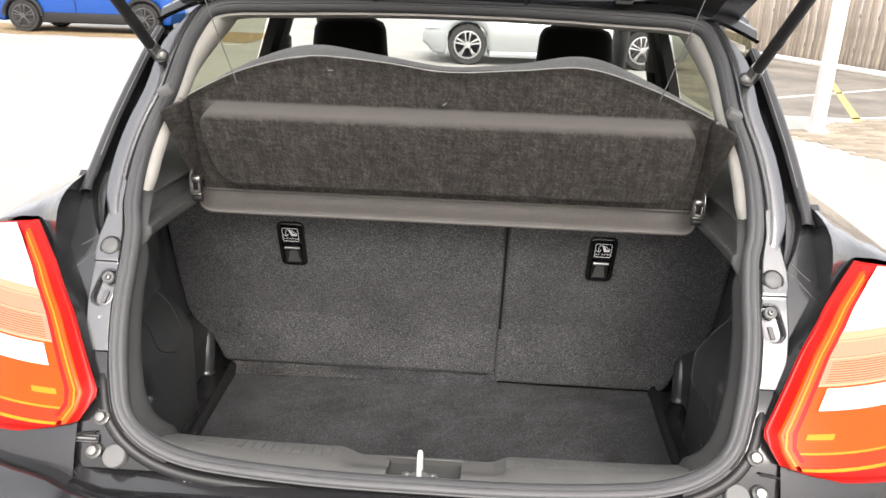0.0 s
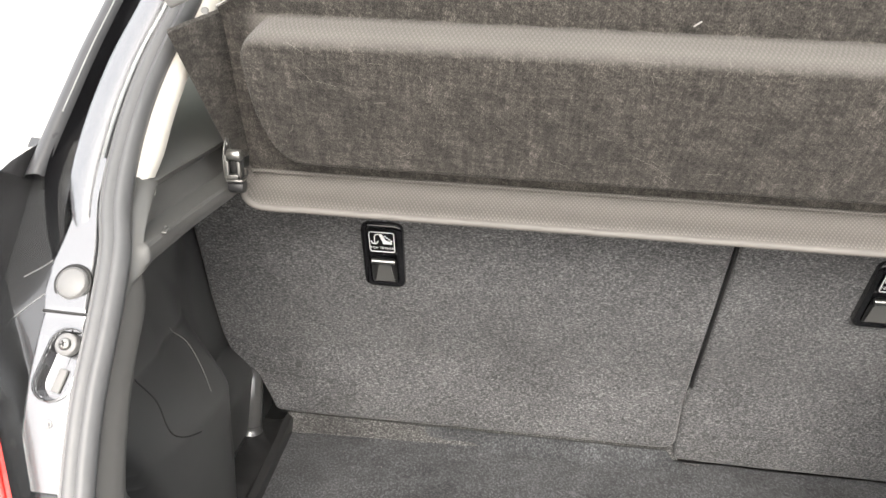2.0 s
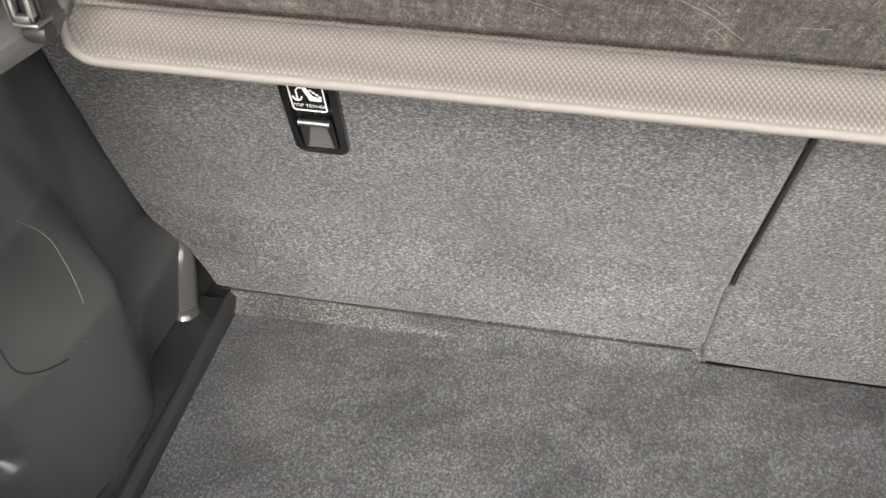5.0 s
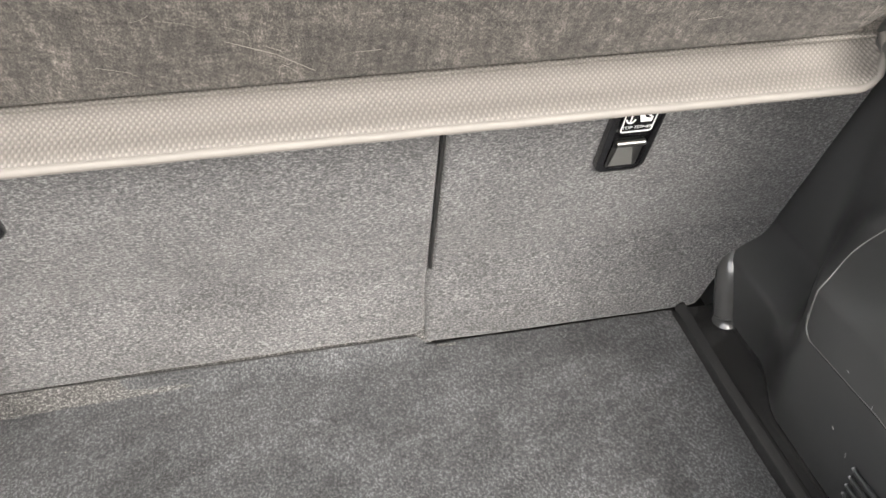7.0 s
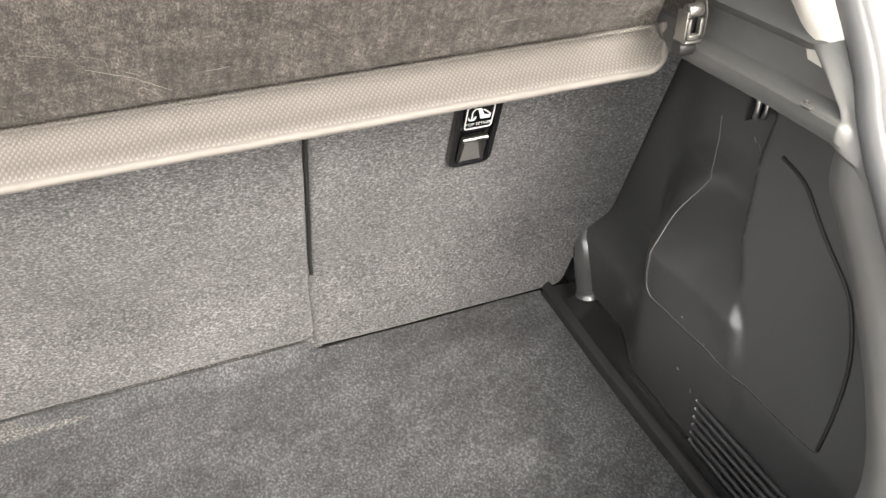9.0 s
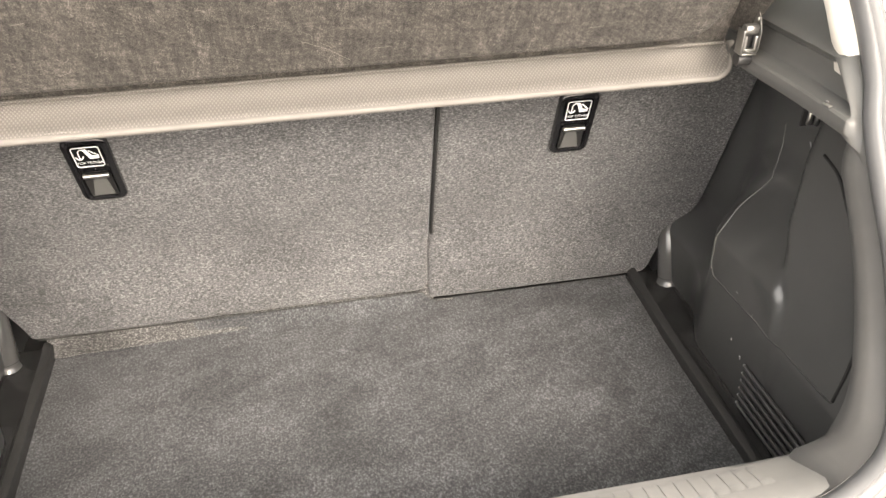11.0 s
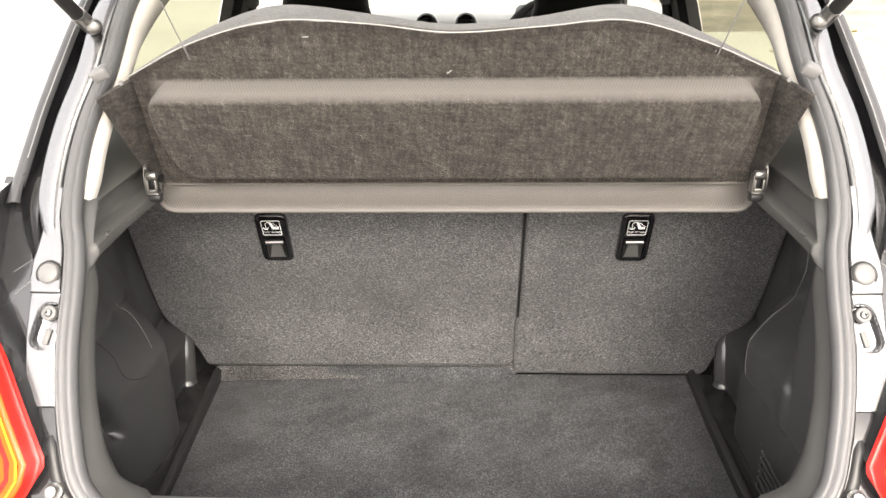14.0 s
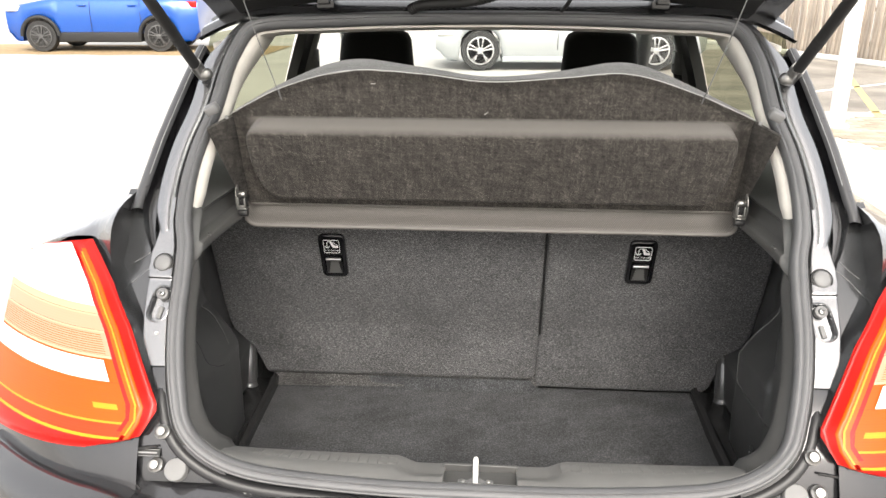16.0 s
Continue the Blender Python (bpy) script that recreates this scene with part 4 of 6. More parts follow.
def trim_x(y, z, left):
    """Half-width of the boot at a place: wheel arch with a sloping shoulder, a flat lid beside it, a bay beside the seat."""
    wall = 0.636 + 0.008 * smooth01(0.95, 1.06, z) + 0.014 * smooth01(0.47, 0.55, y)
    if left:
        arch, lo, hi = 0.550 + 1.6 * max(0.0, 0.375 - y) ** 2 + 1.2 * max(0.0, y - 0.385) ** 2, 0.772, 0.862
        crest = max(arch + 0.012, 0.610 + 0.010 * smooth01(0.34, 0.40, y))
    else:
        arch, lo, hi = 0.549 + 0.9 * max(0.0, y - 0.39) ** 2, 0.785, 0.885
        crest = 0.622
    t = min(1.0, max(0.0, (z - lo) / (hi - lo)))
    x = arch + (crest - arch) * (t ** 1.35 if left else 0.65 * t + 0.35 * t * t * (3 - 2 * t))
    x += (wall - crest) * (smooth01(hi, hi + 0.09, z) if left else smooth01(hi - 0.004, hi + 0.05, z))
    if not left:
        line = float(np.interp(z, [0.70, 0.78, 0.87, 0.97], [0.225, 0.262, 0.318, 0.338]))
        flat = 0.553 + 0.16 * max(0.0, z - 0.72)
        x = flat + (x - flat) * smooth01(line - 0.007, line + 0.009, y)
        x += groove(y, z, (0.36, 0.80), (0.27, 0.75), 0.035, 0.006)
        # hood over the arch where it turns to the bay
        d, u = near_line(y, z, (0.475, 0.845), (0.41, 0.90))
        x -= 0.006 * math.exp(-(d / 0.012) ** 2) * smooth01(-0.2, 0.3, u) * (1 - smooth01(0.8, 1.2, u))
    bay = smooth01(0.425, 0.550, y + 0.08 * max(0.0, 0.76 - z))
    x = x + ((0.600 if left else 0.588) + 0.062 * smooth01(0.655, 0.715, z) - x) * bay
    if not left:
        x += 0.012 * (1 - smooth01(0.1, 0.2, y)) * smooth01(0.7, 0.85, z)
    x = min(x, wall)
    if left:
        x += groove(y, z, (0.215, 0.805), (0.245, 0.706), 0.009, 0.030)
        x += groove(y, z, (0.188, 0.742), (0.212, 0.635), 0.009, 0.026)
    return x


for sign in (1, -1):
    left = sign < 0
    rows = []
    for i in range(111):
        z = 0.54 + 0.53 * i / 110
        y_front = rear_y(max(z, 0.8)) + 0.055 + 0.04 * (1 - smooth01(0.795, 0.85, z))
        rows.append([(sign * trim_x(y_front + (0.72 - y_front) * j / 100, z, left), y_front + (0.72 - y_front) * j / 100, z) for j in range(101)])
    side = part("luggage_side_trim", shell(rows, (sign * 0.004, 0, 0)), BLACK_TRIM, car, "black grained plastic luggage side trim")
    # foot ledge along the carpet: a low kerb with a worn crest, widening into the bay
    rows = []
    for k in range(40):
        y = 0.05 + 0.60 * k / 39
        c = carpet_half(y, left) - 0.003
        out = smooth01(0.455, 0.53, y)
        foot = max(c + 0.022, trim_x(y, 0.585, left) + 0.002)
        prof = [(c, 0.540), (c + 0.0015, 0.562), (c + 0.004, 0.5685), (c + 0.0085, 0.573), (c + 0.0125, 0.5745), (c + 0.016, 0.5735), (c + 0.019, 0.5705 - 0.008 * out),
                (0.5 * (c + 0.019 + foot), 0.5705 - 0.011 * out), (foot - 0.003, 0.573 - 0.010 * out), (foot, 0.582)]
        rows.append([(sign * x, y, z) for x, z in prof])
    rows.append([(sign * (x + 0.002), 0.656, 0.545 + (z - 0.545) * 0.3) for x, z in prof])
    part("foot_ledge", grid(rows), LEDGE_BLACK, side, "", 40)
    # rounded post beside the seat; a small collar stands for the highlight at its foot
    px = 0.603 if left else 0.590
    path = [(sign * px, 0.614, 0.553), (sign * (px + 0.002), 0.626, 0.585), (sign * (px + 0.004), 0.640, 0.62), (sign * (px + 0.009), 0.655, 0.652), (sign * (px + 0.022), 0.674, 0.682)]
    part("corner_post", tube(spline(path, 5), [0.0215 - 0.014 * smooth01(13, 20, k) for k in range(21)], 20), SMOOTH_BLACK, side)
    part("post_foot", lathe([(0.0265, -0.004), (0.026, 0.0), (0.0245, 0.003), (0.0222, 0.006), (0.0212, 0.014)], (sign * px, 0.614, 0.556), (0, 0.2, 1)), SMOOTH_BLACK, side)
    # seams and creases of the wheel-arch cover; pale lines paint edge highlights and a scratch
    if left:
        lines = [([(0.410, 0.872), (0.421, 0.848), (0.408, 0.822), (0.386, 0.792)], 0.0006, EDGE_GLINT_SCRATCH), ([(0.292, 0.865), (0.297, 0.834), (0.288, 0.806), (0.290, 0.790), (0.306, 0.777), (0.333, 0.766)], 0.0010, MATT_BLACK)]
    else:
        arc = [(0.448, 0.958), (0.440, 0.915), (0.421, 0.888)]
        hood = [(0.421, 0.888), (0.437, 0.838), (0.430, 0.800), (0.428, 0.762), (0.424, 0.733), (0.410, 0.721)]
        foot = [(0.410, 0.721), (0.355, 0.724), (0.24, 0.727), (0.13, 0.730), (0.116, 0.735)]
        edge = [(0.116, 0.735), (0.122, 0.78), (0.135, 0.836), (0.153, 0.879), (0.175, 0.909), (0.224, 0.944), (0.263, 0.973), (0.302, 0.984)]
        lines = [(arc, 0.0008, EDGE_GLINT_SCRATCH), (hood, 0.0012, EDGE_GLINT_SCRATCH), (foot, 0.0007, MATT_BLACK), (foot, 0.0005, EDGE_GLINT_SCRATCH), (edge, 0.0024, MATT_BLACK)]
    for n, (ln, r, mat) in enumerate(lines):
        pts = spline([(0, y, z) for y, z in ln], 8)
        lift = 0.0012 if mat is EDGE_GLINT_SCRATCH and n == 3 else 0.0
        part("cover_seam" if mat is MATT_BLACK else "cover_lip", tube([(sign * (trim_x(p.y, p.z, left) - 0.0004), p.y, p.z + lift) for p in pts], r, 6), mat, side)
    if not left:
        for k in range(6):
            z = 0.649 - 0.0140 * k
            y0 = 0.282 - 0.001 * k
            part("vent_rib", tube([(0.548, y0, z), (0.5455, y0 - 0.006, z), (0.5455, 0.10 + 0.004 * k, z + 0.003)], 0.0028, 6), BLACK_TRIM, side)
            # Grey dot paints the glint on the rib's end.
            part("rib_glint", lathe([(0.0026, -0.001), (0.0022, 0.001), (0.0008, 0.0018)], (0.546, y0 - 0.001, z), (-0.7, 0, 0.7), 8), PRINT_GREY, side)
        for x, y in ((0.610, 0.367), (0.619, 0.363)):
            hook = spline([(x + 0.006, y + 0.012, 1.022), (x, y + 0.002, 1.021), (x - 0.001, y, 1.014), (x - 0.001, y, 1.002), (x + 0.002, y + 0.004, 0.996), (x + 0.010, y + 0.012, 0.995)], 4)
            part("lashing_hook", tube(hook, 0.0034, 10), STEEL, side, "small steel lashing hook")
        part("hook_plate", box(0.604, 0.634, 0.376, 0.379, 0.99, 1.028, 0.001), SATIN_BLACK, side)
        part("clip", lathe([(0.004, -0.002), (0.004, 0.002), (0.001, 0.003)], (0.556, 0.311, 0.566), (-1, 0, 0.2), 10), STEEL, side)
    # small pale scuffs on the plastic
    marks = [(0.360, 0.764, 0.0, 40)] if left else [(0.430, 0.743, 0.004, 60), (0.345, 0.738, 0.002, 10), (0.300, 0.728, 0.003, 80), (0.385, 0.955, 0.004, 50), (0.375, 0.950, 0.004, 55), (0.300, 0.648, 0.003, 70), (0.33, 0.66, 0.002, 30)]
    for y, z, ln, turn in marks:
        a = radians(turn)
        ends = [(y + math.cos(a) * ln * q, z + math.sin(a) * ln * q) for q in (-1, -0.3, 0.4, 1)] if ln else [(y - 0.0008, z), (y, z + 0.0003), (y + 0.0008, z)]
        part("scuff", tube([(sign * (trim_x(p, q, left) - 0.0002), p, q) for p, q in ends], 0.0006, 5), PRINT_GREY, side)
    # shelf support: flat top, ridge, recessed facet, rounded lip below; a gusset joins it to the pillar
    rows = []
    top_z = 1.143
    prof = [(1.0, top_z + 0.010), (0.50, top_z + 0.006), (0.02, top_z + 0.001)]
    prof += [(-q / 11, top_z - 0.0015 - (top_z - 1.101) * q / 11) for q in range(12)]
    prof += [(-1.05, 1.0985), (-1.35, 1.0975), (-1.62, 1.095), (-1.75, 1.090), (-1.72, 1.084), (-1.5, 1.079), (-0.6, 1.074), (1.0, 1.072)]
    for k in range(42):
        row = []
        for u, z in prof:
            near = 1 - smooth01(0, 14, k)
            z += (0.006 if z > 1.12 else 0.0) * near - (0.016 * near * (1.098 - z) / 0.026 if z < 1.098 else 0.0)
            y0 = rear_y(z) + 0.002
            edge = max(y0 + 0.008, 0.192 + 1.5 * (min(1.142, max(1.100, z)) - 1.108))
            if k <= 12:
                y = y0 + (edge - y0) * k / 12
            elif k <= 16:
                y = edge + 0.005 * (k - 12) / 4
            else:
                y = edge + 0.005 + (0.62 - edge - 0.005) * ((k - 16) / 25) ** 1.2
            ridge = 0.525 - 0.006 * smooth01(0.25, 0.40, y)
            if u > 0:
                x = min(ridge + (0.66 - ridge) * u, ridge + 0.018 + 0.6 * max(0.0, y - 0.20))
                z += 0.42 * max(0.0, x - ridge - 0.004) * smooth01(0.20, 0.26, y)
            else:
                x = ridge + 0.010 * u - 0.0008
                x += 0.014 * smooth01(12, 16, k) * smooth01(1.0985, 1.1045, z) * (1 - smooth01(1.128, 1.142, z))
            at_seal = half_x(z) - 0.0135
            x = at_seal + (x - at_seal) * smooth01(0, 11, k) if u <= 0.02 else x
            row.append((sign * x, y, z))
        rows.append(row)
    part("shelf_support", grid(rows, close_u=True, cap=True), SUPPORT_TRIM, side, "dark ledge that carries the parcel shelf", 24)
    part("ledge_clip", joined(moved(box(-0.003, 0.003, -0.006, 0.006, -0.001, 0.001, 0.0006), pose(sign * 0.508, 0.215, 1.0985, 0, 0, 10)), moved(box(-0.001, 0.001, -0.002, 0.002, -0.001, 0.002, 0.0006), pose(sign * 0.509, 0.218, 1.101))), SUPPORT_TRIM, side)
    # dark quarter behind the pillar
    rows = [[(sign * 0.632, y, z) for z in (1.12, 1.16, 1.19)] for y in (0.33, 0.5, 0.85)]
    part("quarter_trim", shell(rows, (sign * 0.01, 0, 0)), MATT_BLACK, car)

# boot floor below the carpet and the sill's inner wall
part("boot_floor", box(-0.66, 0.66, 0.0, 1.0, 0.50, 0.54), MATT_BLACK, car)
part("boot_front_wall", box(-0.55, 0.55, 0.012, 0.02, 0.5, 0.70), MATT_BLACK, car)

# ---- luggage carpet ----
rows = []
for i in range(36):
    y = 0.03 + 0.63 * i / 35
    lo, hi = -carpet_half(y, True), carpet_half(y, False)
    rows.append([(x, y, 0.551 + 0.022 * smooth01(0.640, 0.662, y) * (x < 0.125) + 0.0025 * noise.noise((x * 5, y * 5, 0.3)) + 0.001 * noise.noise((x * 30, y * 30, 0.0))) for x in [lo + (hi - lo) * k / 60 for k in range(61)]])
carpet_mat = part("luggage_carpet", shell(rows, (0, 0, -0.011)), FLOOR_CARPET)
tagged(carpet_mat, "dark grey felt luggage carpet on the boot floor", "carpet")


# ---- rear seat backs ----
def seat_y(z):
    return 0.648 - (z - 0.711) * 0.36 if z > 0.735 else 0.6394 + 0.018 * (1 - (z - 0.56) / 0.175) ** 0.7 if z > 0.56 else 0.657


SIDE_Z = [0.55, 0.572, 0.61, 0.645, 0.672, 0.698, 0.72, 0.74, 0.83, 0.95, 1.16]
SIDE_X = [0.552, 0.567, 0.579, 0.595, 0.616, 0.640, 0.648, 0.651, 0.650, 0.646, 0.635]


def seat_panel(x_left, x_right, z0, z1, n, k, sag=0.0):
    rows = []
    for i in range(n + 1):
        row = []
        for j in range(k + 1):
            u, v = j / k, i / n
            z = z0 + (z1 - z0) * v
            a, b = x_left(z), x_right(z)
            x = a + (b - a) * u
            zz = z - sag * (1 - v) ** 6 * math.sin(u * math.pi)
            edge = 0.006 * (1 - smooth01(0, 0.006, min(x - a, b - x))) + 0.005 * (1 - smooth01(0, 0.006, zz - z0))
            puff = 0.006 * noise.noise((x * 3, zz * 3, 1.0)) + 0.0012 * noise.noise((x * 14, zz * 14, 4.0))
            row.append((x, seat_y(zz) + edge - puff, zz))
        rows.append(row)
    return shell(rows, (0, 0.05, 0))


def side_of(z):
    return float(np.interp(z, SIDE_Z, SIDE_X))


seat_wide = thing("rear_seat_back", "wide rear seat back in heathered grey carpet with a tether anchor", "seat", (0, 0.66, 0.55))
seat_narrow = thing("rear_seat_back", "narrow rear seat back in heathered grey carpet overlapping the boot floor", "seat", (0, 0.66, 0.55))


def under(ob, parent):
    """Parent without moving."""
    ob.parent = parent
    ob.matrix_parent_inverse = Matrix.Translation(parent.location).inverted()
    return ob


under(part("carpet_panel", seat_panel(lambda z: -side_of(z), lambda z: 0.1335 - 0.0035 * (1 - smooth01(0.69, 0.715, z)) - 0.012 * max(0.0, 1 - (z - 0.58) / 0.016) ** 2, 0.576, 1.15, 90, 150), SEAT_CARPET), seat_wide)
under(part("carpet_panel", seat_panel(lambda z: 0.1385 - 0.0075 * (1 - smooth01(0.69, 0.715, z)), side_of, 0.556, 1.15, 90, 90, 0.0), SEAT_CARPET), seat_narrow)
# black strip for the shade in the split, loose flap below the wide part
rows = []
for k in range(61):
    u = (k / 60) ** 1.4
    rows.append([(-0.545 + 0.685 * k / 60, 0.672 - (0.672 - y) * (1 - 0.75 * u), z + 0.0012 * noise.noise((k * 0.5, 3, 1)) - 0.004 * u * (z > 0.56)) for y, z in ((0.672, 0.582), (0.660, 0.577), (0.651, 0.569), (0.642, 0.561), (0.631 + 0.005 * noise.noise((k * 0.21, 9, 2)), 0.5535))])
under(part("carpet_flap", shell(rows, (0, 0.003, -0.003)), FLAP_CARPET), seat_wide)
under(part("split_gap", tube([(0.136, seat_y(0.712 + 0.4 * k / 20) + 0.0012 - 0.006 * noise.noise((0.408, 3 * (0.712 + 0.4 * k / 20), 1.0)), 0.712 + 0.4 * k / 20) for k in range(21)], 0.0026, 6), MATT_BLACK, None, "black strip for the shade in the gap between the seat backs"), seat_wide)
under(part("hem", tube([(-0.56 + 0.675 * k / 60, 0.6565 + 0.001 * noise.noise((k * 0.3, 0, 5)), 0.5755 + 0.001 * noise.noise((k * 0.25, 2, 0))) for k in range(61)], 0.0011, 6), MATT_BLACK, None, "thin dark line along the seat carpet's lower edge"), seat_wide)
under(part("seat_frame", box(-0.56, 0.56, 0.69, 0.72, 0.545, 1.12), MATT_BLACK), seat_wide)
under(part("loose_tab", moved(box(-0.014, 0.014, -0.003, 0.003, -0.0008, 0.0008, 0.0004), pose(0.160, 0.650, 0.5565, -14, 0, -3)), FLAP_CARPET), seat_narrow)


def tether(parent, cx):
    """A black housing let into the seat back, with its bar and a white printed label."""
    tilt = math.degrees(math.atan(0.36))
    m = pose(cx, seat_y(0.9375) - 0.003, 0.9375, tilt, 0, 0)

    def flat(bm):
        return moved(bm, m)

    w, h = 0.062, 0.125
    ring = rounded(w, h, 0.013)
    rows = [[(a * s, d, b * s) for a, b in ring] for s, d in ((1.0, 0.008), (1.0, -0.001), (0.985, -0.004), (0.95, -0.0055))]
    rows += [[(a * 0.72, d, b * 0.86) for a, b in ring] for d in (-0.0055,)]
    rows += [[(a * 0.66, 0.001, b * 0.82) for a, b in ring], [(a * 0.02, 0.001, b * 0.02) for a, b in ring]]
    house = under(part("tether_housing", flat(grid(rows, close_u=True)), GLOSS_BLACK, None, "black plastic tether housing"), parent)
    sub = lambda name, bm, mat, label="": part(name, flat(bm), mat, house, label)
    # recess bowl, bar and lower lip
    rows = [[(a * s, d, b * s2 - 0.028) for a, b in rounded(0.036, 0.05, 0.007)] for s, s2, d in ((1.05, 1.05, -0.004), (1.0, 1.0, -0.003), (0.9, 0.92, 0.0), (0.6, 0.8, 0.0005), (0.02, 0.02, 0.0005))]
    sub("recess", grid(rows, close_u=True), MATT_BLACK)
    sub("tether_bar", tube([(-0.017, -0.0075, -0.0065), (0.017, -0.0075, -0.0065)], 0.0036, 10), STEEL, "steel tether bar")
    # Grey against the black housing paints in the light on the slope.
    slope = [[(a * (0.0085 + 0.0012 * q), 0.0 - 0.0045 * q / 5, -0.019 - 0.031 * q / 5 + 0.0015 * (1 - a * a) * (q == 0)) for a in (-1, -0.5, 0, 0.5, 1)] for q in range(6)]
    sub("recess_slope", shell(slope, (0, 0.001, 0)), SUPPORT_TRIM, "grey slope of the recess, paled to look lit")
    card = sub("label", outline([(a, -0.0062, b + 0.031) for a, b in rounded(0.041, 0.041, 0.004)], (0, 0.001, 0)), GLOSS_BLACK)
    frame_pts = [(a, -0.0068, b + 0.031) for a, b in rounded(0.036, 0.037, 0.0035)]
    sub("label_frame", tube(frame_pts, 0.0007, 5, closed=True), WHITE_PRINT)
    # anchor and child-seat pictogram
    picto = joined(tube([(-0.0105, -0.0068, 0.041), (-0.0105, -0.0068, 0.029)], 0.0008, 5),
                   tube(spline([(-0.0155, -0.0068, 0.0325), (-0.0135, -0.0068, 0.0285), (-0.0105, -0.0068, 0.0275), (-0.0075, -0.0068, 0.0285), (-0.0055, -0.0068, 0.0325)], 3), 0.0009, 5),
                   tube(spline([(-0.0105, -0.0068, 0.041), (-0.007, -0.0068, 0.0455), (-0.002, -0.0068, 0.045)], 3), 0.0007, 5),
                   outline([(-0.004, -0.0066, 0.0455), (0.0005, -0.0066, 0.046), (0.006, -0.0066, 0.034), (0.0145, -0.0066, 0.032), (0.0145, -0.0066, 0.0275), (0.002, -0.0066, 0.0275)], (0, 0.0004, 0)),
                   *[outline([(0.003 + 0.003 * k, -0.0066, 0.043 - 0.0028 * k), (0.0055 + 0.003 * k, -0.0066, 0.0435 - 0.0028 * k), (0.0065 + 0.003 * k, -0.0066, 0.0415 - 0.0028 * k), (0.004 + 0.003 * k, -0.0066, 0.041 - 0.0028 * k)], (0, 0.0004, 0)) for k in range(4)])
    sub("pictogram", picto, WHITE_PRINT)
    cu = bpy.data.curves.new("label_text", "FONT")
    cu.body, cu.size, cu.align_x, cu.align_y = "TOP TETHER", 0.0062, "CENTER", "CENTER"
    cu.materials.append(WHITE_PRINT)
    tx = new("label_text", cu)
    tx.parent = house
    tx.matrix_basis = m @ pose(0, -0.0068, 0.0195, 90, 0, 0)
    return house


tether(seat_wide, -0.355)
tether(seat_narrow, 0.351)


# ---- parcel shelf, raised on its cords ----
shelf = thing("parcel_shelf", "dark felt parcel shelf hinged up behind the seat backs", "parcel shelf", (0, 0.37, 1.1))
TOP_X = [-0.52, -0.49, -0.38, -0.252, -0.122, 0.0, 0.13, 0.25, 0.374, 0.487, 0.52]
TOP_Z = [1.290, 1.302, 1.355, 1.388, 1.383, 1.369, 1.377, 1.385, 1.349, 1.301, 1.292]


def shelf_top(x):
    pts = spline([(a, 0, b) for a, b in zip(TOP_X, TOP_Z)], 8)
    return float(np.interp(x, [p.x for p in pts], [p.z for p in pts]))


def shelf_y(z):
    return 0.418 - (z - 1.110) * 0.40


def bulge_depth(x, z):
    """A pressed pocket: flat face, steep sides, a rounded shoulder along its top."""
    dx = 0.463 - 0.006 * smooth01(1.25, 1.29, z) - 0.017 * smooth01(1.21, 1.12, z) - abs(x)
    dz = min(z - 1.120, 1.297 - z)
    r = 0.038
    cut = min(dx, dz)
    if dx < r and dz < r:
        cut = r - math.hypot(r - max(dx, 0), r - max(dz, 0))
    if cut <= 0:
        return 0.0
    soft = 0.013 + 0.017 * smooth01(1.21, 1.24, z) * smooth01(-0.01, 0.02, dx - dz)
    return 0.058 * (1 - (1 - min(1.0, cut / soft)) ** 2.2) * (0.8 + 0.2 * smooth01(1.12, 1.26, z))


rows = []
nx, nz = 280, 90
for i in range(nz + 1):
    row = []
    for j in range(nx + 1):
        x = -0.487 + 0.974 * j / nx
        v = i / nz
        top = shelf_top(x)
        z = 1.102 + (top - 1.102) * v
        xx = x * (1 + 0.012 * (1 - smooth01(1.126, 1.29, z)))
        y = shelf_y(z) - bulge_depth(xx, z) - 0.006 * smooth01(0.94, 1.0, v)
        y += 0.0008 * noise.noise((x * 25, z * 25, 0.0))
        row.append((xx, y, z))
    rows.append(row)
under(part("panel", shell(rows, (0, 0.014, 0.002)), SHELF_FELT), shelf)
# pale edge bead and fuzzy upper side behind it
edge = [(-0.487 + 0.974 * k / 80, shelf_y(shelf_top(-0.487 + 0.974 * k / 80)) - 0.004, shelf_top(-0.487 + 0.974 * k / 80)) for k in range(81)]
under(part("edge_bead", tube(edge, 0.0017, 6), PALE_EDGE, None, "pale cut edge of the shelf"), shelf)
rows = []
for k in range(81):
    x, y, z = edge[k]
    hump = 0.013 * math.exp(-((abs(x) - 0.26) / 0.12) ** 2) + 0.004
    rows.append([(x, y + 0.002, z), (x, y + 0.015, z + 0.5 * hump), (x, y + 0.04, z + hump), (x, y + 0.06, z + 0.8 * hump), (x, y + 0.07, z - 0.02), (x, y + 0.07, z - 0.15 if z > 1.3 else z - 0.1)])
under(part("upper_felt", grid(rows), FUZZ, None, "fuzzy grey upper felt"), shelf)
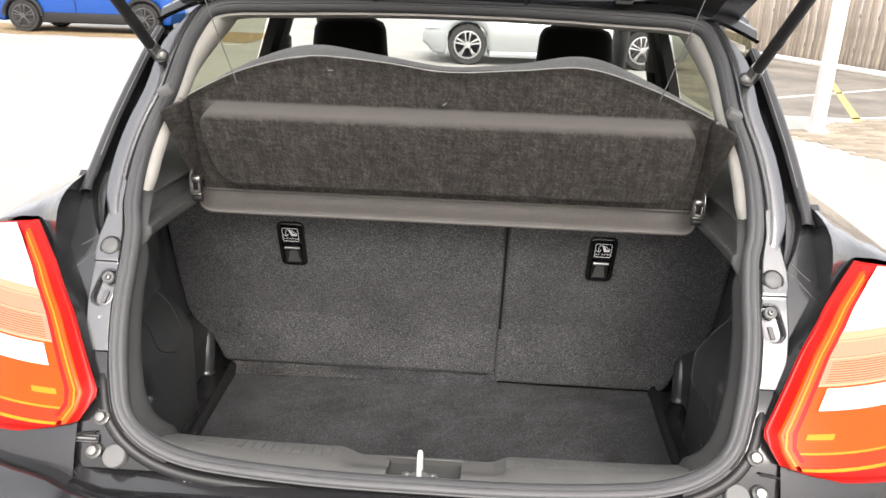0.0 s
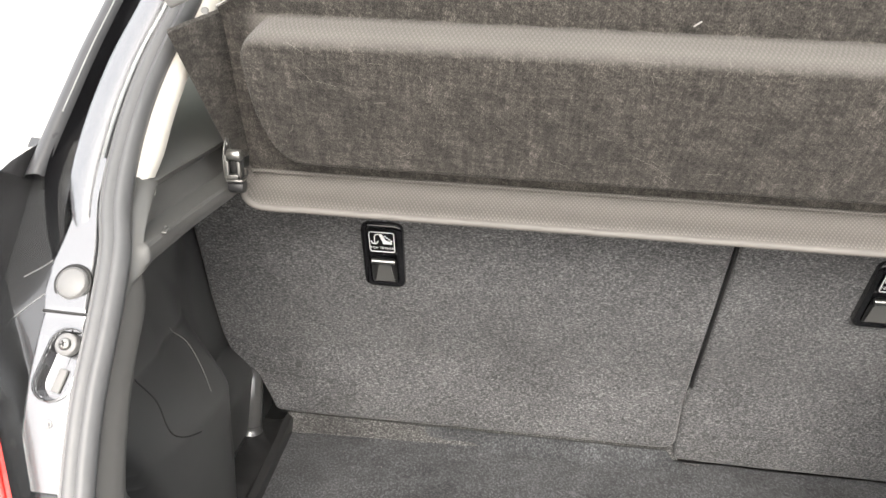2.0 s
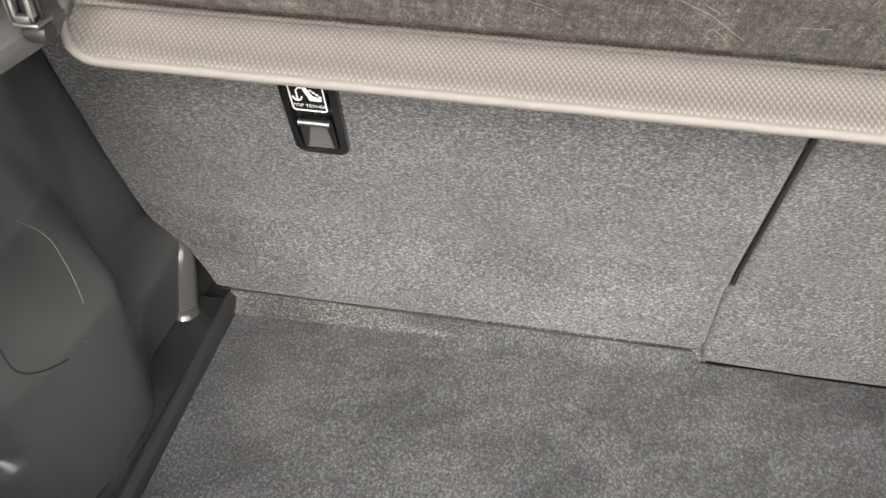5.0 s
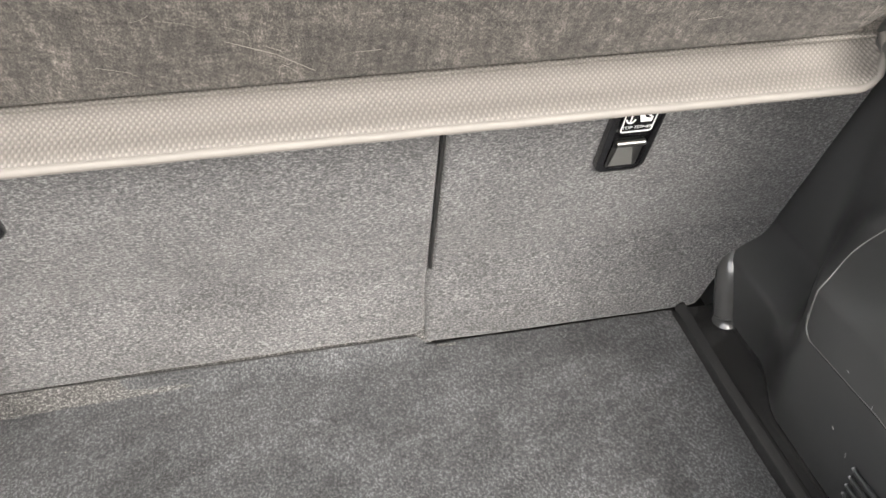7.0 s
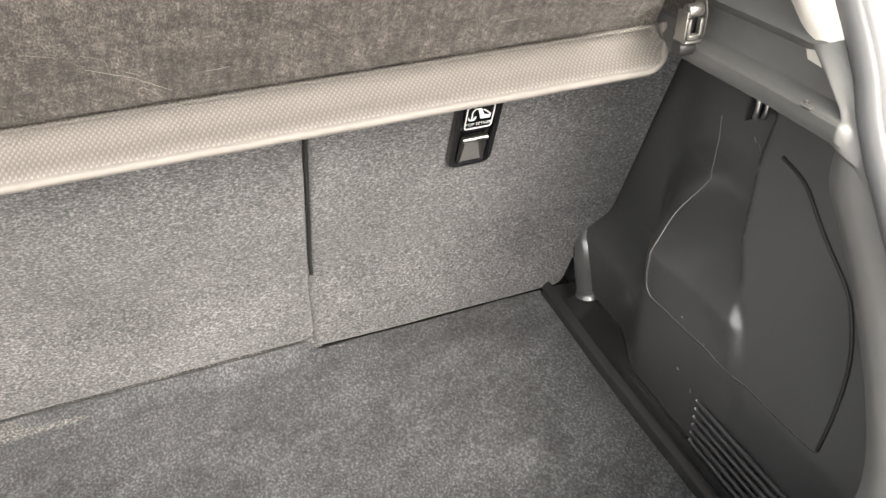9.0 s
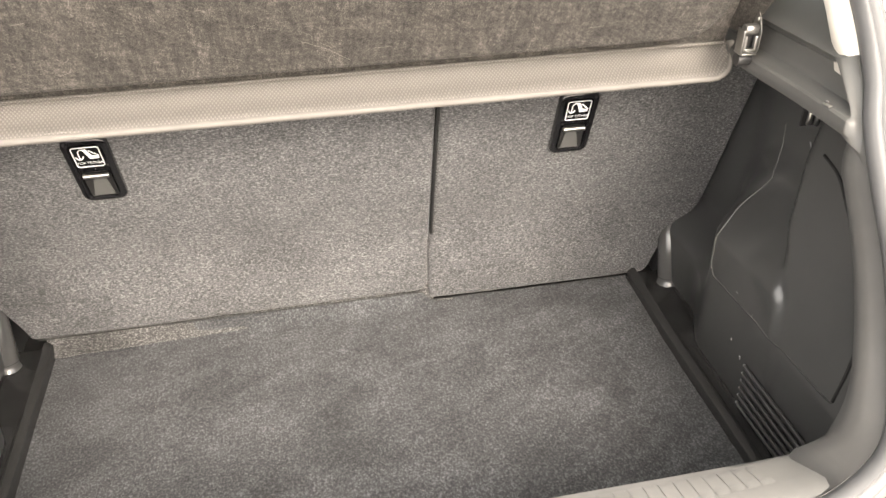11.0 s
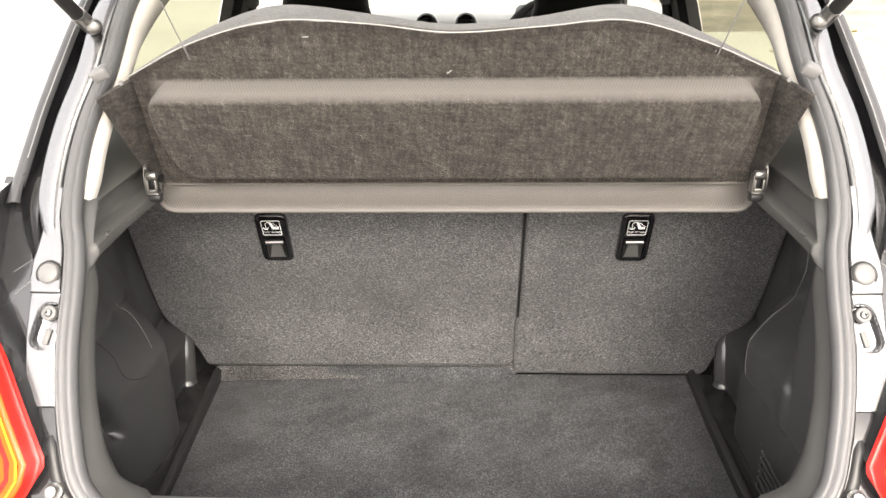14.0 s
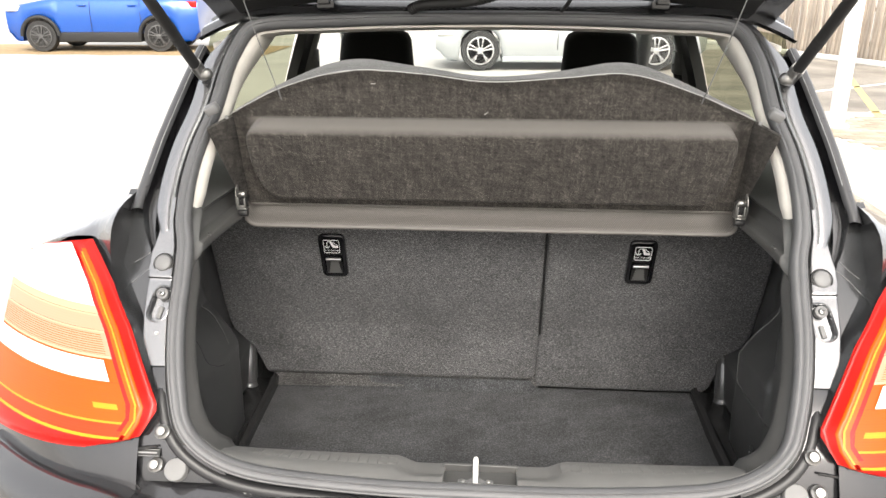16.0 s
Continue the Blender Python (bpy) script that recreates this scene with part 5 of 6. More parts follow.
for sign in (1, -1):
    rows = []
    for k in range(13):
        v = k / 12
        z = 1.122 + 0.175 * v
        a = 0.492 - 0.006 * v
        w = 0.008 + 0.023 * v
        rows.append([(sign * (a + w * u), shelf_y(z) + 0.003 - (0.042 + 0.03 * v) * u + 0.006 * u * u, z + 0.002 * u - 0.018 * u * v) for u in (0, 0.25, 0.5, 0.75, 1.0)])
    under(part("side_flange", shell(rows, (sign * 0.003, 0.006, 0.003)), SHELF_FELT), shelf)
    under(part("cord_tab", joined(moved(box(-0.013, 0.013, -0.01, 0.01, -0.009, 0.009, 0.004), pose(sign * 0.508, 0.292, 1.318, 20, sign * 25, 0)), moved(lathe([(0.0035, 0), (0.0035, 0.003), (0.001, 0.003)], (0, 0, 0), (0, -1, 0)), pose(sign * 0.485, 0.302, 1.302))), CAP_GREY, None, "grey plastic locating tab"), shelf)
    # hinge clip
    hx = sign * 0.49
    plate = [(0.352, 1.112), (0.352, 1.136), (0.358, 1.150), (0.364, 1.156), (0.369, 1.153), (0.372, 1.140), (0.380, 1.126), (0.384, 1.108), (0.372, 1.104), (0.358, 1.106)]
    clip = under(part("hinge_clip", joined(outline([(hx + sign * 0.0095, y, z) for y, z in plate], (sign * 0.0016, 0, 0)), box(hx - 0.010, hx + 0.010, 0.352, 0.372, 1.1065, 1.1095, 0.001), box(hx - 0.0105, hx - 0.0085, 0.354, 0.370, 1.1075, 1.138, 0.0008)), CLIP_METAL, None, "bright metal hinge clip"), shelf)
    part("hinge_barrel", lathe([(0.001, -0.0085), (0.0058, -0.0085), (0.0068, -0.0075), (0.0068, 0.0075), (0.0058, 0.0085), (0.001, 0.0085)], (hx, 0.360, 1.1375), (1, 0, 0), 16), CLIP_METAL, clip)
    part("clip_window", joined(box(hx - 0.0085, hx - 0.0055, 0.352, 0.358, 1.110, 1.131, 0.001), box(hx + 0.0045, hx + 0.0085, 0.352, 0.358, 1.110, 1.131, 0.001), box(hx - 0.0085, hx + 0.0085, 0.352, 0.358, 1.110, 1.1155, 0.001)), CLIP_METAL, clip)
    part("clip_backing", box(hx - 0.0085, hx + 0.0085, 0.362, 0.366, 1.110, 1.133, 0.001), MATT_BLACK, clip)
    part("hinge_socket", lathe([(0.001, -0.009), (0.0075, -0.009), (0.0085, -0.007), (0.0085, 0.007), (0.0075, 0.009), (0.001, 0.009)], (hx + sign * 0.002, 0.368, 1.0975), (1, 0, 0), 16), SATIN_BLACK, clip, "black plastic socket")
    part("hinge_rivet", lathe([(0.0028, 0.0), (0.0024, 0.0012), (0.0008, 0.0018)], (hx + sign * 0.0095, 0.363, 1.149), (-sign, 0, 0), 10), STEEL, clip)
    cord = [(sign * 0.384, 0.302, 1.350), (sign * 0.405, 0.285, 1.43), (sign * 0.432, 0.262, 1.54), (sign * 0.455, 0.24, 1.64)]
    under(part("cord", tube(cord, 0.001, 6), CORD, None, "thin grey support cord"), shelf)
    under(part("cord_end", tube([(sign * 0.384, 0.302, 1.352), (sign * 0.381, 0.309, 1.334)], [0.0018, 0.001], 8), CORD), shelf)

# front strip below the hinge, with its dotted grain
LIP = [(0.437, 1.113), (0.433, 1.1125), (0.4315, 1.108), (0.429, 1.098), (0.425, 1.088), (0.419, 1.0795), (0.411, 1.073), (0.403, 1.0685), (0.399, 1.065), (0.398, 1.061), (0.404, 1.056), (0.42, 1.058), (0.45, 1.07)]
rows = []
for k in range(141):
    x = -0.505 + 1.01 * k / 140
    e = max(0.0, abs(x) - 0.475) / 0.03
    turn = 1 - math.sqrt(max(0.0, 1 - e * e))
    rows.append([(x, y + 0.010 * turn * smooth01(1.10, 1.06, z) + 0.012 * turn * smooth01(1.07, 1.10, z), z + (0.026 if z < 1.09 else 0.006) * turn * smooth01(1.113, 1.06, z)) for y, z in LIP])
under(part("front_strip", grid(rows), MESH_CLOTH, None, "grey strip with a dotted grain"), shelf)
bead = []
for k in range(141):
    x = -0.505 + 1.01 * k / 140
    e = max(0.0, abs(x) - 0.475) / 0.03
    turn = 1 - math.sqrt(max(0.0, 1 - e * e))
    bead.append((x, 0.4005 + 0.012 * turn, 1.0605 + 0.026 * turn + 0.0006 * noise.noise((k * 0.2, 0, 0))))
bead = [(-0.506, 0.425, 1.1)] + bead + [(0.506, 0.425, 1.1)]
under(part("strip_ridge", tube([(-0.492 + 0.984 * k / 100, 0.4195, 1.1015 + 0.0003 * noise.noise((k * 0.4, 1, 0))) for k in range(101)], 0.0024, 8), MESH_CLOTH), shelf)
under(part("strip_edge", tube(bead, 0.0047, 10), LIP_PLAIN), shelf)

# staples near the upper edge
for x, z, a in ((-0.398, 1.343, 20), (-0.386, 1.347, 20), (-0.21, 1.364, 0), (0.383, 1.342, 80), (-0.003, 1.308, 35)):
    under(part("staple", moved(box(-0.0045, 0.0045, -0.0008, 0.0008, -0.0008, 0.0008, 0.0003, 1), pose(x, shelf_y(z) - 0.0015, z, 0, -a, 0)), PALE_EDGE, None, "small pale staple"), shelf)

# lint and scuffs caught in the felt
random.seed(7)
bms = []
for k in range(48):
    x, z = random.uniform(-0.44, 0.44), random.uniform(1.135, 1.285)
    a, ln = random.uniform(0, math.pi), random.uniform(0.004, 0.022)
    pts = []
    for q in range(4):
        u = ln * (q / 3 - 0.5)
        px, pz = x + math.cos(a) * u + 0.15 * ln * math.sin(q * 1.4), z + math.sin(a) * u
        pts.append((px, shelf_y(pz) - bulge_depth(px, pz) - 0.0006, pz))
    bms.append(tube(pts, random.uniform(0.0001, 0.00022), 3, cap=False))
for pts in ([(-0.05, 1.172), (-0.02, 1.158), (0.005, 1.14)], [(-0.045, 1.262), (-0.04, 1.25)], [(0.225, 1.34), (0.226, 1.325)], [(-0.27, 1.25), (-0.265, 1.235), (-0.26, 1.22)]):
    bms.append(tube([(a, shelf_y(b) - bulge_depth(a, b) - 0.0003, b) for a, b in pts], 0.0002, 4))
lint = under(part("lint", joined(*bms), LINT, None, "pale lint and scuffs on the felt"), shelf)
lint["kind"] = "stuff"

# specks on the carpet
bms = []
for k in range(60):
    x, y = random.uniform(-0.5, 0.5), random.uniform(0.1, 0.62)
    r = random.uniform(0.0004, 0.0009)
    b = bmesh.new()
    bmesh.ops.create_icosphere(b, subdivisions=1, radius=r, matrix=Matrix.Translation((x, y, 0.5545)))
    bms.append(b)
specks = part("carpet_specks", joined(*bms), LINT)
tagged(specks, "pale specks of grit on the luggage carpet", "grit", kind="stuff")


# ---- cabin ahead of the seat backs ----
def front_seat(cx, label):
    s = thing("front_seat", label, "seat", (cx, 1.7, 0.35), "front seats")
    rows = []
    prof = [(0.62, 0.25, 1.58), (0.8, 0.245, 1.585), (1.0, 0.235, 1.6), (1.1, 0.205, 1.615), (1.17, 0.15, 1.625), (1.22, 0.135, 1.63), (1.28, 0.13, 1.635), (1.34, 0.124, 1.64), (1.362, 0.112, 1.645), (1.374, 0.08, 1.66), (1.376, 0.02, 1.68)]
    for z, hw, y in prof:
        rows.append([(cx + hw * math.copysign(abs(math.cos(a)) ** 0.45, math.cos(a)), y + 0.075 + 0.075 * math.copysign(abs(math.sin(a)) ** 0.6, math.sin(a)), z) for a in [2 * math.pi * k / 28 for k in range(28)]])
    under(part("backrest", grid(rows, close_u=True, cap=True), SEAT_CLOTH), s)
    under(part("seat_cushion", box(cx - 0.25, cx + 0.25, 1.65, 2.15, 0.35, 0.66, 0.06, 4), SEAT_CLOTH), s)
    return s


front_seat(-0.418, "black cloth front passenger seat with an integrated headrest")
front_seat(0.374, "black cloth driver's seat with an integrated headrest")

part("cabin_floor", box(-0.68, 0.68, 0.7, 2.9, 0.3, 0.35), MATT_BLACK, car)
rear_bench = thing("rear_bench", "black cloth rear bench cushion ahead of the seat backs", "seat", (0, 1.0, 0.35))
under(part("cushion", box(-0.6, 0.6, 0.76, 1.2, 0.35, 0.7, 0.06, 4), SEAT_CLOTH), rear_bench)
for sign in (1, -1):
    def sbox(x0, x1, *rest, **kw):
        return box(min(sign * x0, sign * x1), max(sign * x0, sign * x1), *rest, **kw)
    part("door_panel", joined(sbox(0.68, 0.80, 0.75, 2.7, 0.3, 1.03, bevel=0.02), sbox(0.64, 0.69, 1.75, 2.5, 0.6, 0.95, bevel=0.02)), MATT_BLACK, car, "black inner door panels")
    # centre pillar leaning in, with belt
    post = [(sign * 0.72, 1.5, 1.0), (sign * 0.685, 1.52, 1.2), (sign * 0.62, 1.55, 1.42)]
    rows = [[(x - sign * a, y + b, z) for a, b in ((0, -0.10), (0.03, -0.09), (0.035, 0.02), (0.03, 0.06), (0, 0.07))] for x, y, z in spline(post, 4)]
    part("centre_pillar", grid(rows, close_u=True, cap=True), MATT_BLACK, car, "black centre pillar")
    rows = [[(x - sign * a, y + b, z) for a, b in ((0.034, 0.0), (0.045, 0.01), (0.045, 0.05), (0.034, 0.06))] for x, y, z in spline(post, 4)]
    part("pillar_trim", grid(rows, close_u=True, cap=True), CAP_GREY, car, "grey plastic centre pillar trim")
    part("belt_guide", sbox(0.60, 0.635, 1.545, 1.60, 1.245, 1.32, bevel=0.008), CAP_GREY, car, "seat belt guide")
    part("seat_belt", joined(tube([(sign * 0.61, 1.57, 1.28), (sign * 0.645, 1.56, 1.1), (sign * 0.68, 1.56, 0.7)], 0.014, 6)), MATT_BLACK, car, "black seat belt")
    # roof rail, screen pillar
    part("roof_rail", tube(spline([(sign * 0.57, 0.78, 1.42), (sign * 0.62, 1.0, 1.44), (sign * 0.62, 1.6, 1.44), (sign * 0.60, 2.05, 1.415), (sign * 0.66, 2.5, 1.21), (sign * 0.70, 2.72, 1.08)], 5), 0.036, 10), MATT_BLACK, car)
    # rear side glass and front side glass
    rows = [[(sign * 0.715, y, 1.03), (sign * 0.69, y + 0.01, 1.2), (sign * 0.625, y + 0.02, 1.43)] for y in (0.62, 1.0, 1.42)]
    g = part("side_window", grid(rows), TINT_GLASS, car, "tinted rear side window")
    g.visible_shadow = False
    rows = [[(sign * 0.72, y, 1.03), (sign * 0.695, y, 1.2), (sign * 0.63, min(y, 2.3), 1.43)] for y in (1.58, 2.0, 2.6)]
    g = part("side_window", grid(rows), GLASS, car, "clear front side window")
    g.visible_shadow = False

rows = [[(x * s, y - 0.18 * (x / 0.66) ** 2, z) for s, y, z in ((1.0, 2.95, 1.07), (0.98, 2.62, 1.22), (0.9, 2.15, 1.41))] for x in [-0.68 + 1.36 * k / 16 for k in range(17)]]
screen = part("windscreen", grid(rows), GLASS, car, "clear windscreen")
screen.visible_shadow = False
rows = [[(x, y, z) for y, z in ((2.25, 0.7), (2.2, 0.9), (2.24, 1.06), (2.28, 1.1), (2.36, 1.115), (2.6, 1.11), (2.95, 1.07))] for x in [-0.7 + 1.4 * k / 30 for k in range(31)]]
dash = part("dashboard", grid(rows), DASH, car, "grey dashboard")
for x in (-0.126, 0.026):
    part("air_vent", joined(lathe([(0.042, 0), (0.042, 0.02), (0.036, 0.024), (0.034, 0.006), (0.001, 0.004)], (x, 2.26, 1.09), (0, -1, 0.15)), *[box(x - 0.033, x + 0.033, 2.236, 2.25, 1.066 + 0.016 * k, 1.069 + 0.016 * k) for k in range(4)]), GLOSS_BLACK, dash, "round black air vent")
part("binnacle", moved(box(-0.15, 0.15, -0.06, 0.08, -0.05, 0.05, 0.03, 3), pose(0.37, 2.3, 1.1)), MATT_BLACK, dash)
wheel_m = pose(0.352, 2.08, 1.02, 66, 0, 0)
ring = [wheel_m @ Vector((0.185 * math.cos(a), 0.185 * math.sin(a), 0)) for a in [2 * math.pi * k / 40 for k in range(40)]]
sw = part("steering_wheel", tube(ring, 0.016, 10, closed=True), MATT_BLACK, car, "black steering wheel")
part("wheel_boss", moved(joined(box(-0.06, 0.06, -0.05, 0.05, -0.02, 0.03, 0.015, 3), box(-0.18, 0.18, -0.015, 0.015, -0.012, 0.008, 0.004)), wheel_m), MATT_BLACK, sw)
part("rear_view_mirror", joined(box(-0.12, 0.1, 2.16, 2.19, 1.362, 1.412, 0.014, 3), tube([(0, 2.18, 1.39), (0, 2.24, 1.43)], 0.008, 8)), MATT_BLACK, car, "black rear-view mirror")


# ---- the car park ----
def parked_car(name, label, at, turn, paint, rim_mat, wheelbase, length, height, r, cladding, group=""):
    """A parked car along its own x axis, seen from its side: body, glass, wheels, lamps, handles."""
    c = thing(name, label, "car", at, group)
    c.rotation_euler = (0, 0, radians(turn))
    h = wheelbase / 2
    front, rear = -h - (length - wheelbase) * 0.47, h + (length - wheelbase) * 0.53
    wid = 0.9
    low = 0.24 if cladding else 0.17
    belt = height * 0.62
    rows = []
    n = 72
    for i in range(n + 1):
        x = front + (rear - front) * i / n
        u = (x - front) / (rear - front)
        nose = smooth01(0, 0.05, u) * (1 - smooth01(0.96, 1.0, u))
        half = wid * (0.84 + 0.16 * smooth01(0, 0.12, u) * (1 - 0.5 * smooth01(0.9, 1.0, u)))
        hood = belt - 0.16 * (1 - smooth01(0.0, 0.30, u)) - 0.04 * smooth01(0.9, 1, u)
        dx = min(abs(x + h), abs(x - h))
        arch = math.sqrt(max(0.0, (r * 1.13) ** 2 - dx * dx)) + r * 0.98 if dx < r * 1.13 else 0.0
        bottom = max(low, arch, low + 0.2 * (1 - nose))
        row = []
        for a, b in ((0.0, -1), (0.0, -0.94), (0.10, -0.985), (0.45, -1.0), (0.62, -1.01), (0.72, -0.99), (0.92, -0.965), (1.0, -0.90), (1.0, 0.0), (1.0, 0.90), (0.92, 0.965), (0.72, 0.99), (0.45, 1.0), (0.10, 0.985), (0.0, 0.94)):
            row.append((x, half * b, bottom + (hood - bottom) * a))
        rows.append(row)
    body = part("body", grid(rows, close_u=True, cap=True), paint, c)
    rows = []
    for x, z, hw in ((front + length * 0.26, belt - 0.03, 0.74), (front + length * 0.30, belt + 0.1, 0.72), (front + length * 0.42, height - 0.04, 0.6), (front + length * 0.52, height, 0.58), (front + length * 0.72, height - 0.02, 0.58), (front + length * 0.86, height - 0.16, 0.58), (front + length * 0.94, belt - 0.02, 0.66)):
        rows.append([(x, -0.8, belt - 0.05), (x, -hw - 0.03, (belt + z) / 2), (x, -hw, z - 0.03), (x, -hw + 0.1, z), (x, hw - 0.1, z), (x, hw, z - 0.03), (x, hw + 0.03, (belt + z) / 2), (x, 0.8, belt - 0.05)])
    part("cabin", grid(rows), CAR_GLASS, c, "dark glazed cabin")
    part("roof", box(front + length * 0.42, front + length * 0.8, -0.58, 0.58, height - 0.04, height + 0.012, 0.02), paint, c)
    for x in (-h, h):
        w = wheel("wheel", c, (0, 0, 0), r, 0.22, rim_mat)
        w.matrix_basis = pose(x, -wid + 0.10, r, 0, 0, 90)
        w2 = copy_thing(w, pose(x, wid - 0.10, r, 0, 0, -90))
        if cladding:
            arc = [(x + r * 1.16 * math.cos(a), -wid - 0.012, r + r * 1.16 * math.sin(a)) for a in [math.pi * k / 20 for k in range(21)]]
            part("wheel_arch", tube(arc, 0.045, 8), MATT_BLACK, c)
    sill = box(-h + r * 1.1, h - r * 1.1, -wid - 0.02, wid + 0.02, low - 0.02, low + (0.20 if cladding else 0.08), 0.03, 3)
    part("side_sill", sill, MATT_BLACK if cladding else paint, c)
    for x in (-h * 0.12, h * 0.72):
        part("door_seam", tube([(x, -wid * 1.008, low + 0.2), (x, -wid * 1.012, low + (belt - low) * 0.62), (x, -wid * 0.972, belt * 0.94)], 0.006, 5), MATT_BLACK, c)
        part("door_handle", box(x + 0.06 - 0.32, x + 0.06 - 0.14, -wid * 1.0 - 0.03, -wid * 1.0, belt * 0.86, belt * 0.89, 0.01), paint, c)
    part("headlamp", box(front + 0.03, front + 0.5, -wid * 0.93, -wid * 0.7, belt - 0.28, belt - 0.16, 0.03), CLEAR_LENS, c)
    part("rear_lamp", box(rear - 0.35, rear - 0.02, -wid * 0.92, -wid * 0.75, belt - 0.2, belt - 0.06, 0.02), RED_LENS, c)
    return c


parked_car("parked_suv", "bright blue compact sport utility car with grey lower cladding", (-8.89, 16.9, 0), 4, BLUE_PAINT, DARK_ALLOY, 2.62, 4.3, 1.86, 0.352, True, "parked cars")
parked_car("parked_saloon", "pale silver saloon with bright multi-spoke wheels", (1.2, 13.9, 0), 3, SILVER_PAINT, ALLOY, 3.1, 4.8, 1.42, 0.35, False, "parked cars")

VERGE = material("leaf_litter", (0.3, 0.2, 0.1), 0.95)
link(VERGE, ramp_of(VERGE, noise_of(VERGE, coords(VERGE), 9.0, 6.0, 0.8), [(0.35, (0.16, 0.11, 0.06)), (0.65, (0.42, 0.3, 0.15))]), bsdf(VERGE).inputs["Base Color"])
rows = [[(-16 + 0.5 * i, 15.35 + 0.05 * (i % 3) + 2.6 * j / 4 + 0.15 * noise.noise((i * 0.7, j, 0)), 0.006 + 0.008 * (0 < j < 4)) for j in range(5)] for i in range(23)]
verge = part("verge", grid(rows), VERGE)
tagged(verge, "tan leaf litter over the far edge of the car park", "ground", kind="structure")

# wooden fence of upright boards
random.seed(3)
fence = thing("fence", "weathered upright board fence along the car park", "fence", (7.0, 15.4, 0))


def fence_run(a, b, n, height):
    a, b = Vector(a), Vector(b)
    d = (b - a).normalized()
    turn = math.degrees(math.atan2(d.y, d.x))
    step = (b - a).length / n
    protos = []
    for k in range(4):
        bm = box(-step * 0.49, step * 0.49, -0.011, 0.011, 0.0, height + random.uniform(-0.03, 0.03), 0.003, 1)
        me = bpy.data.meshes.new("board")
        bm.to_mesh(me)
        bm.free()
        me.materials.append(FENCE_WOOD)
        protos.append(me)
    for k in range(n):
        p = a + d * step * (k + 0.5)
        ob = new("board", protos[k % 4])
        ob.parent = fence
        ob.matrix_parent_inverse = Matrix.Translation(fence.location).inverted()
        ob.matrix_basis = pose(p.x, p.y, 0.02, 0, random.uniform(-0.6, 0.6), turn + random.uniform(-1.5, 1.5)) @ Matrix.Translation((0, 0.018 * (k % 2), 0))
    for z in (0.35, 1.0, 1.6):
        m = a + d * (b - a).length / 2
        ob = part("rail", moved(box(-(b - a).length / 2, (b - a).length / 2, 0.03, 0.08, z - 0.045, z + 0.045), pose(m.x, m.y, 0, 0, 0, turn)), FENCE_WOOD)
        under(ob, fence)
    for k in range(0, n + 1, 16):
        p = a + d * step * k
        under(part("fence_post", moved(box(-0.05, 0.05, 0.03, 0.13, 0, height + 0.05, 0.006), pose(p.x, p.y, 0, 0, 0, turn)), FENCE_WOOD), fence)


fence_run((5.2, 20.6, 0), (8.8, 10.1, 0), 96, 2.0)
kerb = part("kerb", moved(box(-0.08, 0.08, -5.6, 5.6, 0.0, 0.1, 0.02), pose(6.75, 15.3, 0, 0, 0, 18.9)), WHITE_PAINT)
tagged(kerb, "pale concrete kerb at the fence's foot", "kerb", kind="structure")

# white post
post = thing("post", "square white-painted post on the car park", "post", (3.77, 7.65, 0))
under(part("post_shaft", box(3.70, 3.83, 7.6, 7.73, 0, 2.2, 0.008), WHITE_PAINT), post)
under(part("post_foot", box(3.66, 3.87, 7.56, 7.77, 0, 0.04, 0.006), WHITE_PAINT), post)


def stripe(name, a, b, w, mat, label):
    a, b = Vector((*a, 0)), Vector((*b, 0))
    d = (b - a)
    s = Vector((-d.y, d.x, 0)).normalized() * w / 2
    rows = [[a + d * k / 12 - s + Vector((0, 0, 0.005)), a + d * k / 12 + s + Vector((0, 0, 0.005))] for k in range(13)]
    ob = part(name, grid(rows), mat)
    return tagged(ob, label, "road marking", kind="structure")


